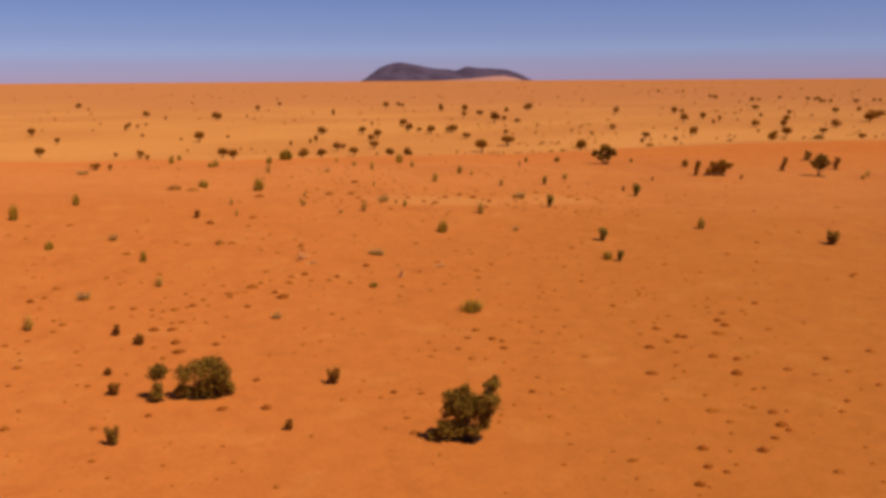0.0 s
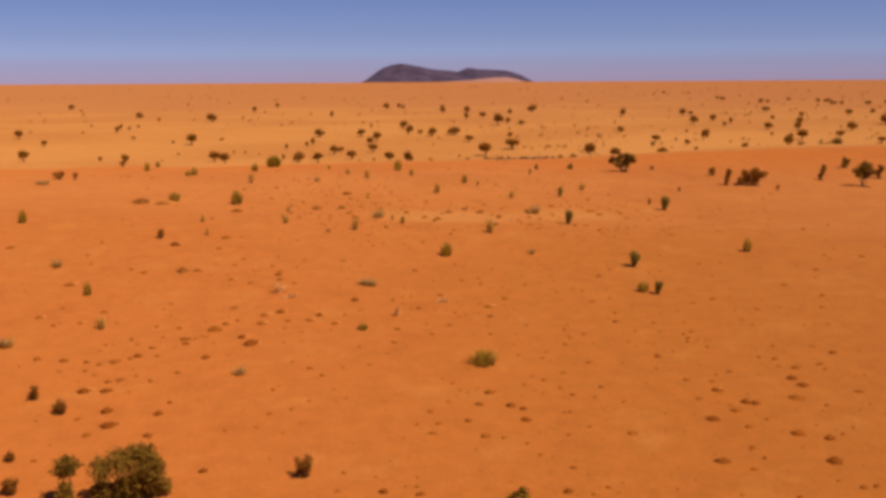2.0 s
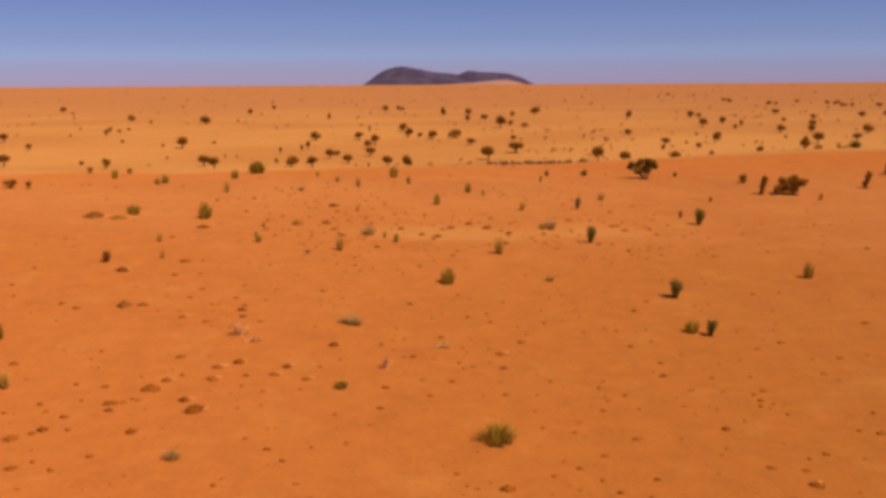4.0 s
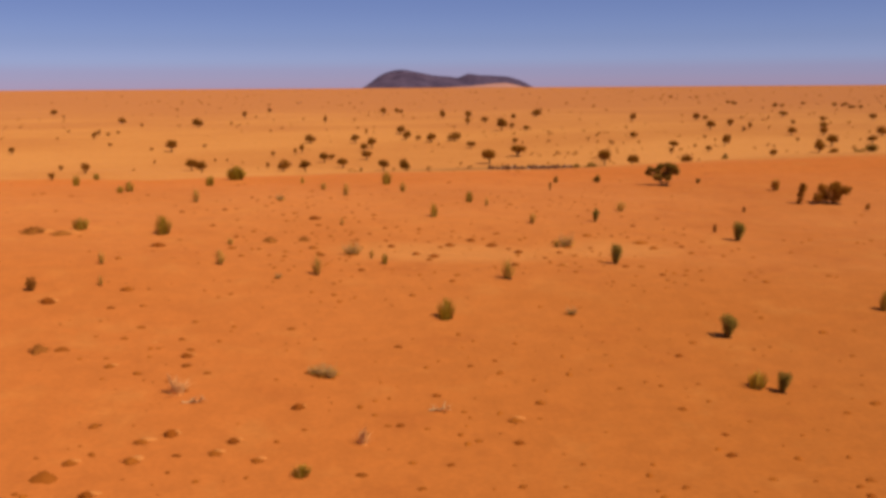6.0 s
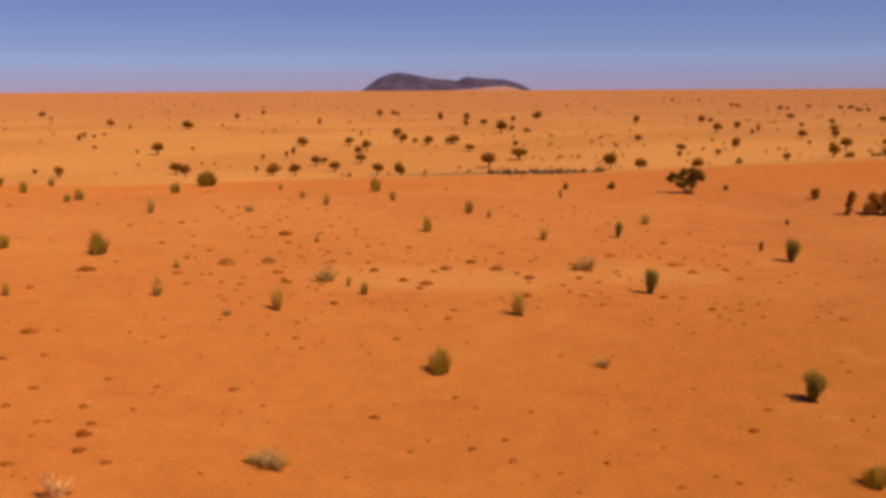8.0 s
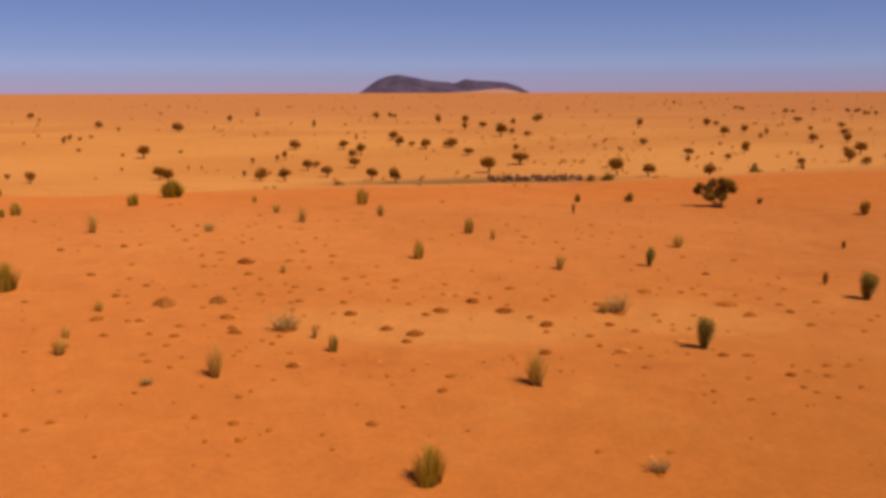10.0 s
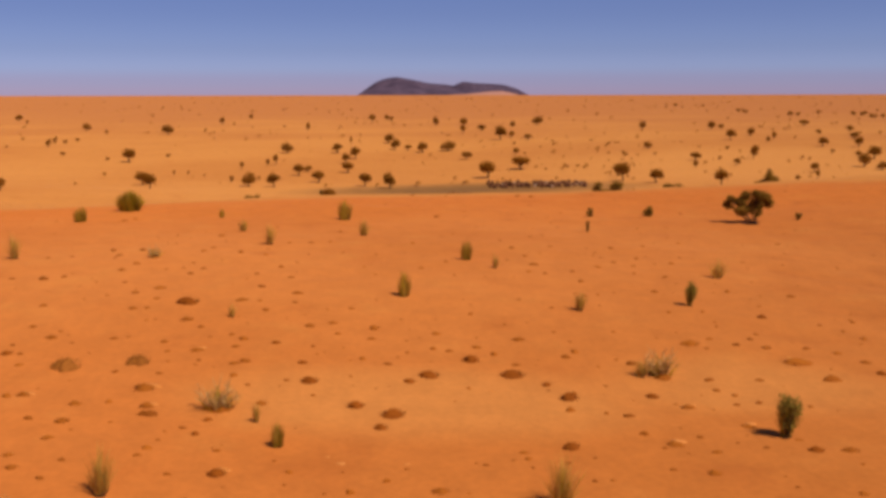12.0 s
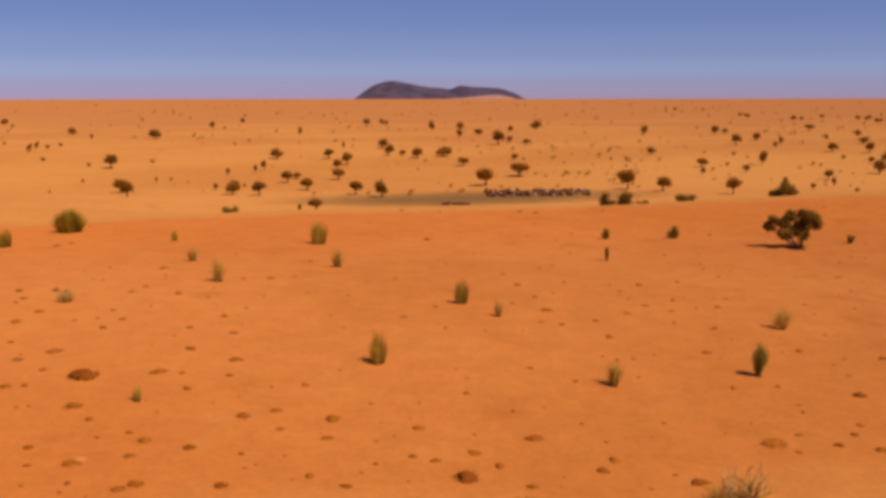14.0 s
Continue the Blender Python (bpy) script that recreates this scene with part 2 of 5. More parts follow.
def glide(table, v):
    if v <= table[0][0]:
        return table[0][1]
    for k in range(len(table) - 1):
        (a, p), (b, q) = table[k], table[k + 1]
        if v < b:
            before = table[k - 1] if k else table[k]
            after = table[k + 2] if k + 2 < len(table) else table[k + 1]
            m0 = (q - before[1]) / (b - before[0]) * (b - a)
            m1 = (after[1] - p) / (after[0] - a) * (b - a)
            s = (v - a) / (b - a)
            return (2 * s**3 - 3 * s**2 + 1) * p + (s**3 - 2 * s**2 + s) * m0 + (3 * s**2 - 2 * s**3) * q + (s**3 - s**2) * m1
    return table[-1][1]


def lift(x, y):
    side = 70 * math.tanh(x / 70)
    if side < 0 and y > 186:
        side *= 0.6 if y < 230 else max(0.25, 0.6 - (y - 230) / 120)
    sag = glide(SAG, y) * min(x * x, 900) if 60 < y < 200 else 0
    far = min(max((y - 900) / 800, 0.0), 1.0) * (1.1 + 1.5 * math.tanh(x / 900))
    rise = 3.3 * math.exp(-((x + 100) / 45) ** 2 - ((y - 292) / 32) ** 2) if 190 < y < 400 else 0.0
    if 165 < y < 250:
        up = min((y - 165) / 22, 1.0) * min((250 - y) / 36, 1.0)
        rise += glide(RIDGE, x) * up * up * (3 - 2 * up)
    return glide(PROFILE, y) + glide(TILT, y) * side + sag - far + rise


def swell(x, y):
    """Low hummocks of blown sand, fading far off."""
    if y > 420 or abs(x) > 160:
        return 0.0
    keep = 1.0 if y < 260 else (420 - y) / 160
    a = noise.noise(Vector((x / 11, y / 8, 0.3)))
    b = noise.noise(Vector((x / 3.2, y / 2.6, 4.1)))
    return keep * (0.14 * a + 0.08 * b)


def ground_z(x, y):
    return lift(x, y) + swell(x, y)


def steps(start, stop, first, growth, most):
    out, v, s = [], start, first
    while v < stop:
        out.append(v)
        v += s
        s = min(s * growth, most)
    return out + [stop]


def sheet(name, xs, ys, height, material):
    verts = [(x, y, height(x, y)) for y in ys for x in xs]
    w = len(xs)
    faces = [(j * w + i, j * w + i + 1, (j + 1) * w + i + 1, (j + 1) * w + i) for j in range(len(ys) - 1) for i in range(w - 1)]
    me = bpy.data.meshes.new(name)
    me.from_pydata(verts, [], faces)
    me.materials.append(material)
    me.shade_smooth()
    return new(name, me)


half = steps(0, 4500, 0.6, 1.012, 400)
ground_xs = [-v for v in reversed(half[1:])] + half
ground_ys = [-400, -200, -100, -50, -20, 0, 10, 20] + steps(25, 240, 0.6, 1.0, 0.6) + steps(241, 4900, 1.0, 1.02, 150)
tagged(sheet("ground", ground_xs, ground_ys, ground_z, SAND), "orange-red desert sand with a dune crest and a pale plain behind", "ground", kind="structure")


# ---- helpers for meshes ----
def mesh(name, verts, faces, materials, slots=None, smooth=False):
    me = bpy.data.meshes.new(name)
    me.from_pydata([tuple(v) for v in verts], [], faces)
    for m in materials:
        me.materials.append(m)
    if slots:
        me.polygons.foreach_set("material_index", slots)
    if smooth:
        me.shade_smooth()
    return me


def part(name, me, parent, label=""):
    ob = new(name, me)
    ob.parent = parent
    return tagged(ob, label)


def thing(name, label, category, group=""):
    return tagged(new(name), label, category, group)


def unit(rng):
    z = rng.uniform(-1, 1)
    a = rng.uniform(0, 2 * math.pi)
    r = math.sqrt(1 - z * z)
    return Vector((r * math.cos(a), r * math.sin(a), z))


def leaves(rng, clumps, count, size):
    """Small folded leaf sprays near the skins of lumpy clumps (centre, radii)."""
    verts, faces = [], []
    vol = [c[1][0] * c[1][1] + c[1][0] * c[1][2] for c in clumps]
    for _ in range(count):
        (cx, cy, cz), (rx, ry, rz) = rng.choices(clumps, vol)[0]
        d = unit(rng)
        r = (rng.random() ** 0.45) * (1.0 + 0.55 * noise.noise(d * 2.6 + Vector((cx * 7, cy * 7, cz * 7))))
        p = Vector((cx + d.x * rx * r, cy + d.y * ry * r, max(0.01, cz + d.z * rz * r)))
        n = (unit(rng) + d * 0.6 + Vector((0, 0, 0.5))).normalized()
        u = n.cross(unit(rng)).normalized()
        v = n.cross(u)
        s = size * rng.uniform(0.6, 1.35)
        k = len(verts)
        verts += [p - u * s, p + v * s * 0.45 + n * s * 0.2, p + u * s, p - v * s * 0.45 + n * s * 0.2]
        faces += [(k, k + 1, k + 2), (k, k + 2, k + 3)]
    return verts, faces


def limb(verts, faces, points, r0, r1, sides=6):
    """A tapered limb along points."""
    base = len(verts)
    for k, p in enumerate(points):
        p = Vector(p)
        ahead = (Vector(points[min(k + 1, len(points) - 1)]) - Vector(points[max(k - 1, 0)])).normalized()
        u = ahead.orthogonal().normalized()
        v = ahead.cross(u)
        r = r0 + (r1 - r0) * k / (len(points) - 1)
        for s in range(sides):
            a = 2 * math.pi * s / sides
            verts.append(p + (u * math.cos(a) + v * math.sin(a)) * r)
    for k in range(len(points) - 1):
        for s in range(sides):
            a, b = base + k * sides + s, base + k * sides + (s + 1) % sides
            faces.append((a, b, b + sides, a + sides))
    tip = base + (len(points) - 1) * sides
    faces.append(tuple(range(tip, tip + sides)))


def bent(rng, a, b, n=4, wander=0.06):
    a, b = Vector(a), Vector(b)
    size = (b - a).length
    out = [a]
    for k in range(1, n):
        out.append(a.lerp(b, k / n) + unit(rng) * wander * size)
    return out + [b]


def blades(rng, count, spread, low, high, width, lean=0.6, droop=0.35):
    """Arching grass blades that fan out from a narrow foot, each a tapered strip of three lengths."""
    verts, faces = [], []
    for _ in range(count):
        a = rng.uniform(0, 2 * math.pi)
        out = Vector((math.cos(a), math.sin(a), 0))
        side = Vector((-math.sin(a + 0.7), math.cos(a + 0.7), 0))
        q = rng.random() ** 0.7
        foot = out * spread * q + Vector((rng.uniform(-0.03, 0.03), rng.uniform(-0.03, 0.03), -0.02))
        h = rng.uniform(low, high) * (1 - droop * q * q)
        far = lean * 0.5 * q * rng.uniform(0.75, 1.1)
        w = width * rng.uniform(0.6, 1.3)
        k = len(verts)
        for s, (u, z) in enumerate(((0, 0), (0.30, 0.42), (0.65, 0.78), (1.0, 1.0 - 0.12 * rng.random()))):
            c = foot + out * far * u + Vector((0, 0, h * z))
            ww = w * (1 - 0.85 * s / 3)
            verts += [c - side * ww, c + side * ww]
        for s in range(3):
            j = k + 2 * s
            faces.append((j, j + 1, j + 3, j + 2))
    return verts, faces


def dome(rng, rx, ry, h, rings=4, sides=12, rough=0.15):
    """A low uneven heap on the ground, with lobes."""
    turn = rng.uniform(0, 6.28)
    lobe = [0.6 * math.sin(2 * math.pi * 2 * j / 12 + turn) + 0.6 * math.sin(2 * math.pi * 3 * j / 12 + 2.3 * turn) for j in range(12)]
    verts, faces = [], []
    for k in range(rings):
        s = 1 - k / rings
        for j in range(sides):
            a = 2 * math.pi * j / sides
            w = s * (1 + rng.uniform(-rough, rough)) * (1 + 1.4 * rough * lobe[j % 12])
            verts.append(Vector((rx * w * math.cos(a), ry * w * math.sin(a), h * (1 - s * s) * (1 + 2.2 * rough * rng.uniform(-1, 1)) - 0.04 * (k == 0))))
    verts.append(Vector((0, 0, h)))
    for k in range(rings - 1):
        for j in range(sides):
            a, b = k * sides + j, k * sides + (j + 1) % sides
            faces.append((a, b, b + sides, a + sides))
    top = (rings - 1) * sides
    faces += [(top + j, top + (j + 1) % sides, len(verts) - 1) for j in range(sides)]
    return verts, faces


class Kit:
    """Prototypes of unit size: the first use of each places the prototype itself."""

    def __init__(self, makers):
        self.makers, self.made, self.used = makers, {}, set()

    def place(self, k, x, y, w, h, rng, turn=None, label=""):
        a = rng.uniform(0, 360) if turn is None else turn
        m = pose(x, y, ground_z(x, y) - 0.02, 0, 0, a) @ Matrix.Diagonal((w, w, h, 1))
        if k not in self.made:
            self.made[k] = self.makers(k)
            ob = self.made[k]
            ob.matrix_basis = m
        else:
            first = self.made[k]
            kept = first.matrix_basis.copy()
            first.matrix_basis = Matrix.Identity(4)
            ob = copy_thing(first, m)
            first.matrix_basis = kept
        return tagged(ob, label)


# ---- hill on the horizon ----
OUTLINE = [(-377, 0), (-352, 6), (-326, 25), (-276, 60), (-225, 78), (-187, 82), (-124, 72), (-48, 57), (28, 50), (58, 46), (80, 54), (104, 62), (154, 56), (230, 52), (281, 47), (331, 31), (365, 12), (382, 0)]
HILL_Y = 4250


def hill_height(x, y):
    top = glide(OUTLINE, x) if -377 < x < 382 else 0
    across = (y - HILL_Y - 60 * noise.noise(Vector((x / 150, 0, 2)))) / 260
    rough = 1 + 0.25 * noise.noise(Vector((x / 60, y / 60, 1))) * abs(across) * 2
    return FOOT_Z + max(0, top) * max(0.0, 1 - abs(across) ** 1.6) * rough - (6 if top <= 0 or abs(across) >= 1 else 0)


FOOT_Z = -5.0
hill = thing("rocky_hill", "dark purple-brown rocky hill far off on the horizon", "hill")
rock = sheet("rock_mass", [v * 8.0 for v in range(-50, 51)], [HILL_Y - 280 + 14 * k for k in range(41)], hill_height, HILL_ROCK)
rock.parent = hill


def apron_height(x, y):
    d = ((x - 190) / 190) ** 2 + ((y - HILL_Y + 330) / 120) ** 2
    # the last, wide term is a low strip standing in for haze along the foot
    peak = 20 * math.exp(-((x - 255) / (95 if x < 255 else 70)) ** 2) + 9 * math.exp(-((x - 150) / 120) ** 2) + 8 * math.exp(-((x + 100) / 290) ** 4)
    return FOOT_Z - 5 + peak * math.exp(-((y - HILL_Y + 330) / 110) ** 2) + 2 * noise.noise(Vector((x / 40, y / 40, 0))) * math.exp(-d)


apron = sheet("sand_apron", [8.0 * v for v in range(-54, 56)], [HILL_Y - 560 + 20 * k for k in range(24)], apron_height, HAZED_DUNE)
apron.parent = hill
tagged(apron, "sand against the rock, tinted pale pink as distance haze")


# ---- plants: places on the ground, height and width in metres ----
ACACIAS_A = [(-49.6, 336.6, 3.7, 3.7), (-42.5, 334.2, 3.53, 3.68), (-79.2, 342.1, 3.79, 4.09), (-70.8, 320.6, 3.72, 3.19), (-105.3, 412.1, 4.82, 4.46), (-125.0, 529.7, 4.05, 5.08), (-172.9, 558.2, 3.24, 3.78), (-251.4, 661.7, 3.3, 3.96), (-116.6, 604.0, 3.86, 2.67), (-114.9, 675.8, 2.71, 2.71), (-55.7, 439.9, 3.43, 4.04), (-62.3, 389.7, 2.42, 1.55), (-55.4, 397.3, 2.65, 1.42), (-53.5, 401.8, 3.6, 1.79), (-41.3, 370.1, 3.56, 3.23), (-40.0, 380.7, 2.01, 2.68), (-32.7, 348.7, 3.28, 3.59), (-22.4, 284.7, 2.46, 2.92), (-36.9, 439.0, 3.22, 3.62), (-28.7, 418.7, 4.17, 3.79), (-30.5, 405.3, 3.28, 2.9), (-27.2, 376.5, 3.3, 3.96), (-18.9, 336.3, 3.41, 3.41), (-11.9, 326.5, 4.1, 3.28)]
ACACIAS_B = [(-20.0, 475.3, 3.56, 4.0), (-16.3, 449.2, 3.73, 3.31), (-11.2, 447.0, 2.06, 2.47), (-5.7, 439.0, 3.63, 4.03), (4.0, 443.8, 3.27, 5.31), (10.0, 413.0, 2.79, 3.73), (14.2, 353.9, 4.88, 5.19), (25.6, 377.1, 3.98, 5.97), (26.3, 486.6, 5.49, 5.03), (31.7, 497.8, 2.82, 2.35), (37.6, 485.2, 2.28, 3.19), (27.7, 424.7, 2.7, 1.93), (13.1, 586.7, 4.02, 4.02), (11.4, 526.3, 3.53, 2.52), (21.2, 548.7, 2.65, 4.24), (37.9, 575.1, 2.81, 2.81), (52.6, 595.2, 4.1, 5.27), (-1.2, 587.4, 4.61, 2.88), (-37.2, 623.0, 4.32, 3.7), (-30.0, 648.5, 3.24, 2.59), (-26.7, 635.0, 2.84, 2.21), (-63.4, 553.4, 3.75, 1.87), (-35.4, 476.1, 2.67, 1.11), (99.6, 552.5, 3.75, 3.21)]
ACACIAS_C = [(78.6, 443.0, 2.45, 2.86), (48.2, 332.5, 5.04, 3.65), (50, 348.6, 3.59, 2.99), (55.0, 324.0, 3.52, 3.79), (83.9, 395.7, 2.83, 3.54), (77.6, 371.7, 2.28, 1.63), (132.7, 550.7, 3.6, 3.9), (136.5, 548.3, 2.4, 2.6), (120.5, 479.2, 4.03, 4.03), (67.5, 310.7, 3.84, 3.33), (136, 501.5, 3.33, 3.33), (103.8, 399.1, 4.64, 2.15), (91.8, 377.6, 2.33, 2.33), (132.0, 467.5, 2.19, 1.75), (223.6, 695.7, 2.8, 3.2), (227.2, 692.0, 2.3, 2.8), (187.7, 577.5, 2.83, 4.52), (145.8, 447.1, 3.31, 3.72), (106.2, 353.4, 2.75, 2.45), (97.3, 328.8, 2.49, 1.11), (89.7, 321.7, 1.61, 1.34), (191.6, 530.7, 2.55, 2.55), (172.7, 482.4, 2.72, 3.63), (157.6, 443.2, 3.68, 3.27), (140.9, 404.8, 2.19, 2.19), (127.5, 370, 4.2, 4.0), (142.5, 396.5, 4.5, 4.3), (128.2, 359.5, 2.4, 3.2)]
ACACIAS_D = [(211.8, 747.8, 2.3, 3.83), (169.9, 512.5, 1.95, 1.95), (64.4, 417.2, 1.89, 1.13), (-148.4, 350.1, 4.13, 3.72), (-189.8, 440.7, 3.65, 3.65), (-164.6, 406.7, 2.89, 2.41), (166.1, 378.3, 2.67, 3.56), (181.7, 442.5, 3.66, 4.17), (162.4, 407.8, 2.89, 3.85), (210.3, 471.7, 5.56, 5.56), (228.4, 502.4, 3.56, 5.93), (219.8, 537.7, 3.17, 3.8), (241.6, 557.3, 2.63, 2.63), (260.2, 661.7, 2.5, 2.9), (263.4, 664.0, 2.1, 2.5), (266.2, 660.0, 2.4, 2.6), (265.6, 699.4, 2.6, 3.2), (269.8, 697.0, 2.2, 2.6), (273.6, 701, 2.5, 3.0), (282.9, 658.2, 2.32, 4.64), (301.6, 672.9, 2.4, 2.8), (304.6, 670.0, 2.2, 2.6)]
SHRUBS = [(-31.8, 252, 2.05, 2.5), (29.2, 256, 2.6, 2.6), (31.6, 252, 2.6, 3.1), (42.8, 258, 2.15, 3.4), (146.7, 372.9, 2.6, 4.6), (136, 358.5, 2.3, 4.6), (-14.6, 209.5, 0.72, 0.59), (15.7, 180.1, 0.96, 0.87), (21.7, 180.9, 1.07, 1.46), (34.8, 175.9, 0.73, 0.73), (13.4, 166.6, 1.05, 0.4), (-18.6, 50.6, 1.15, 0.95), (41.7, 100.4, 1.58, 1.82)]
BROWN_SHRUBS = [(33.1, 246, 1.9, 2.3), (-28.4, 108.6, 1.0, 0.75), (25.8, 135.4, 0.9, 0.4), (33.2, 150.2, 0.7, 0.35), (-7.3, 60.3, 1.05, 1.05), (-21.3, 58.7, 0.8, 0.95), (-22.9, 62.2, 0.54, 0.62), (-22.6, 68.1, 0.84, 0.92), (-25, 70.3, 0.87, 0.78), (-9, 52.6, 0.66, 0.59)]
GREEN_TUSSOCKS_A = [(-29.7, 179.6, 2.2, 2.58), (-31.3, 170.5, 1.36, 1.02), (-19.6, 174.9, 0.9, 0.54), (-8, 174, 1.87, 1.43), (2.6, 150.3, 1.41, 0.86), (-1.2, 138.7, 1.48, 0.86), (-48.4, 169.2, 1.54, 0.98), (-50.8, 183, 1.09, 0.94), (-38.5, 156.9, 0.88, 0.88), (-38.1, 159.1, 1.28, 1.15), (-31.1, 171, 1.42, 0.71), (-32.8, 129.5, 1.12, 1.58), (-25, 128, 1.82, 1.55), (43.1, 168.8, 1.53, 0.97), (2.3, 76.4, 1.05, 2.15), (-29, 90.2, 1.2, 0.66), (29.5, 107.4, 1.42, 0.91), (-48.6, 106.4, 1.92, 1.15), (-44, 113, 1.49, 0.95), (-39.8, 94.3, 0.91, 1.03), (-4.8, 117.8, 0.91, 0.52)]
GREEN_TUSSOCKS_B = [(-0.1, 105.3, 1.39, 1.27), (-6.3, 83.5, 0.53, 0.9), (16.5, 93.8, 0.95, 1.1)]
STRAW_TUSSOCKS = [(68.5, 154.5, 0.9, 0.9), (70.4, 157.2, 1.1, 0.9), (-25.8, 114.9, 0.99, 0.53), (-17.2, 116.1, 0.85, 0.8), (-15.3, 163.7, 0.92, 0.92), (-11.6, 155.1, 1.47, 0.93), (-5.3, 162, 1.27, 0.97), (4.4, 147.3, 0.92, 0.52), (8.4, 136.9, 1.1, 0.73), (18.9, 147.3, 1.1, 1.22), (-9.8, 133.8, 0.67, 0.42), (-27.4, 148.7, 1.62, 0.92), (-24.1, 109.9, 0.77, 0.42), (-32.2, 71.3, 1.23, 0.96), (-25.4, 82.9, 1.01, 0.81), (9.6, 126.7, 0.77, 0.68), (-6, 120.2, 0.75, 0.34), (4.5, 113.8, 1.56, 1.1), (-9.6, 114.1, 1.4, 0.89), (-18.2, 124.1, 0.63, 0.58), (-17.9, 118.7, 0.62, 0.51)]
DRY_SHRUBS = [(-12.3, 113.1, 0.45, 0.85), (-13.5, 74.4, 0.7, 1.1), (8.2, 106.2, 0.66, 1.06), (-7.3, 95.4, 0.64, 0.96), (-6.3, 94.8, 0.69, 0.79), (-18.1, 148.7, 0.83, 1.3), (-30.7, 79.1, 0.87, 1.74), (-6.7, 95.2, 0.69, 1.73), (-7.7, 121.4, 1.18, 1.88), (10.5, 126.9, 1.35, 1.75), (-54.6, 143.5, 0.76, 2.6), (-34.6, 98.1, 0.9, 1.4)]
GREY_HEAPS = [(-15.1, 125.6, 0.62, 1.3), (-12.3, 126.5, 0.5, 1.1), (-23.3, 97.5, 0.55, 1.2), (-36.3, 127.6, 0.75, 2.3), (-33.7, 127.4, 0.42, 2.1)]
UPRIGHT_BUSHES = [(13.5, 119.9, 1.61, 0.98), (17.4, 102.5, 1.48, 1.05), (17.6, 93.1, 1.17, 0.71), (26.8, 131.5, 1.75, 1.2), (14.8, 138.6, 1.38, 0.71)]
SCRUB_A = [(138.4, 479.8, 3.77, 2.03), (92.6, 398.4, 1.38, 1.38), (106.8, 437.9, 1.3, 1.81), (109.4, 413.9, 1.21, 1.45), (94.4, 309.2, 1.31, 1.15), (-233.6, 631.8, 1.61, 2.01), (-154.2, 464.9, 3.33, 2.22), (-157.5, 479.8, 2.89, 2.02), (-153.1, 479.6, 1.73, 2.02), (-152.5, 491.3, 1.49, 2.08), (-137.2, 435.8, 1.28, 2.31), (-153.8, 530.7, 2.29, 1.63), (-114.8, 418.2, 1.22, 1.7), (-99.9, 372.0, 1.26, 1.04), (-96.7, 428.7, 1.26, 2.02), (-75.8, 375.9, 1.28, 0.85), (-79.6, 374.0, 1.48, 0.84), (-56.8, 349.1, 2.32, 1.36), (-50.5, 355.9, 1.39, 0.8), (-110.5, 540.2, 1.34, 1.34), (230.9, 925.7, 2.07, 3.45), (108.3, 410.2, 3.98, 2.14), (208.3, 932.2, 2.78, 4.17), (213.8, 770.6, 2.87, 3.45)]
SCRUB_B = [(258, 737, 2.2, 3.85), (138.3, 419.9, 1.56, 1.56), (-55, 150.2, 1.13, 1.93), (-52.5, 149.7, 1.12, 0.8), (-89.8, 282, 3.0, 2.4), (-104, 302, 1.6, 1.5), (-55.8, 179.6, 1.17, 0.98), (42.6, 167.8, 1.45, 1.09), (48.1, 152.7, 0.82, 0.66)]
DARK_TUFTS_A = [(12.9, 45.0, 0.58), (14.7, 46.5, 0.41), (13.9, 47.1, 0.47), (17.5, 49.3, 0.63), (14.3, 49.7, 0.56), (18.8, 51.2, 0.52), (20.0, 52.3, 0.39), (19.8, 53.0, 0.68), (20.0, 55.0, 0.55), (-18.0, 55.1, 0.47), (-13.7, 56.0, 0.62), (-11.0, 56.1, 0.61), (25.2, 56.7, 0.43), (5.7, 58.5, 0.48), (-3.2, 58.6, 0.48), (28.4, 59.4, 0.45), (-12.5, 60.9, 0.43), (19.8, 61.7, 0.69), (20.7, 64.6, 0.55), (27.0, 64.6, 0.48), (19.2, 65.2, 0.68), (-19.2, 66.4, 0.99), (1.1, 67.2, 0.43), (15.1, 67.3, 0.69), (4.4, 67.4, 0.54), (-16.9, 68.1, 0.58), (-20.0, 68.4, 0.66), (4.4, 69.0, 0.44), (3.7, 69.5, 0.56), (18.3, 69.7, 0.48), (-16.7, 69.8, 0.34), (17.8, 69.9, 0.60), (-21.1, 71.6, 0.76)]
DARK_TUFTS_B = [(-22.5, 71.6, 0.84), (16.6, 71.8, 0.75), (22.2, 72.7, 0.72), (21.9, 73.8, 0.66), (-16.4, 77.3, 0.60), (-21.0, 77.5, 0.54), (14.3, 78.1, 0.46), (-35.0, 78.4, 0.78), (26.5, 78.7, 0.56), (-13.9, 80.2, 1.08), (-14.8, 81.6, 0.74), (17.3, 81.8, 0.48), (0.1, 84.6, 0.41), (12.7, 85.6, 0.50), (35.5, 85.9, 0.39), (-9.9, 86.8, 0.67), (38.2, 87.0, 0.52), (3.3, 87.0, 0.55), (-13.0, 87.5, 0.75), (13.1, 87.9, 0.40), (-2.3, 88.6, 0.45), (-7.5, 90.7, 0.72), (30.9, 92.0, 0.51), (-0.6, 92.4, 0.54), (-14.9, 97.5, 0.74), (2.7, 97.7, 0.36), (13.6, 99.1, 0.45), (33.9, 101.3, 0.57), (36.6, 106.2, 0.38), (-26.4, 106.4, 0.98), (16.3, 115.5, 0.55), (-6.4, 115.6, 0.67), (39.0, 118.2, 0.56)]
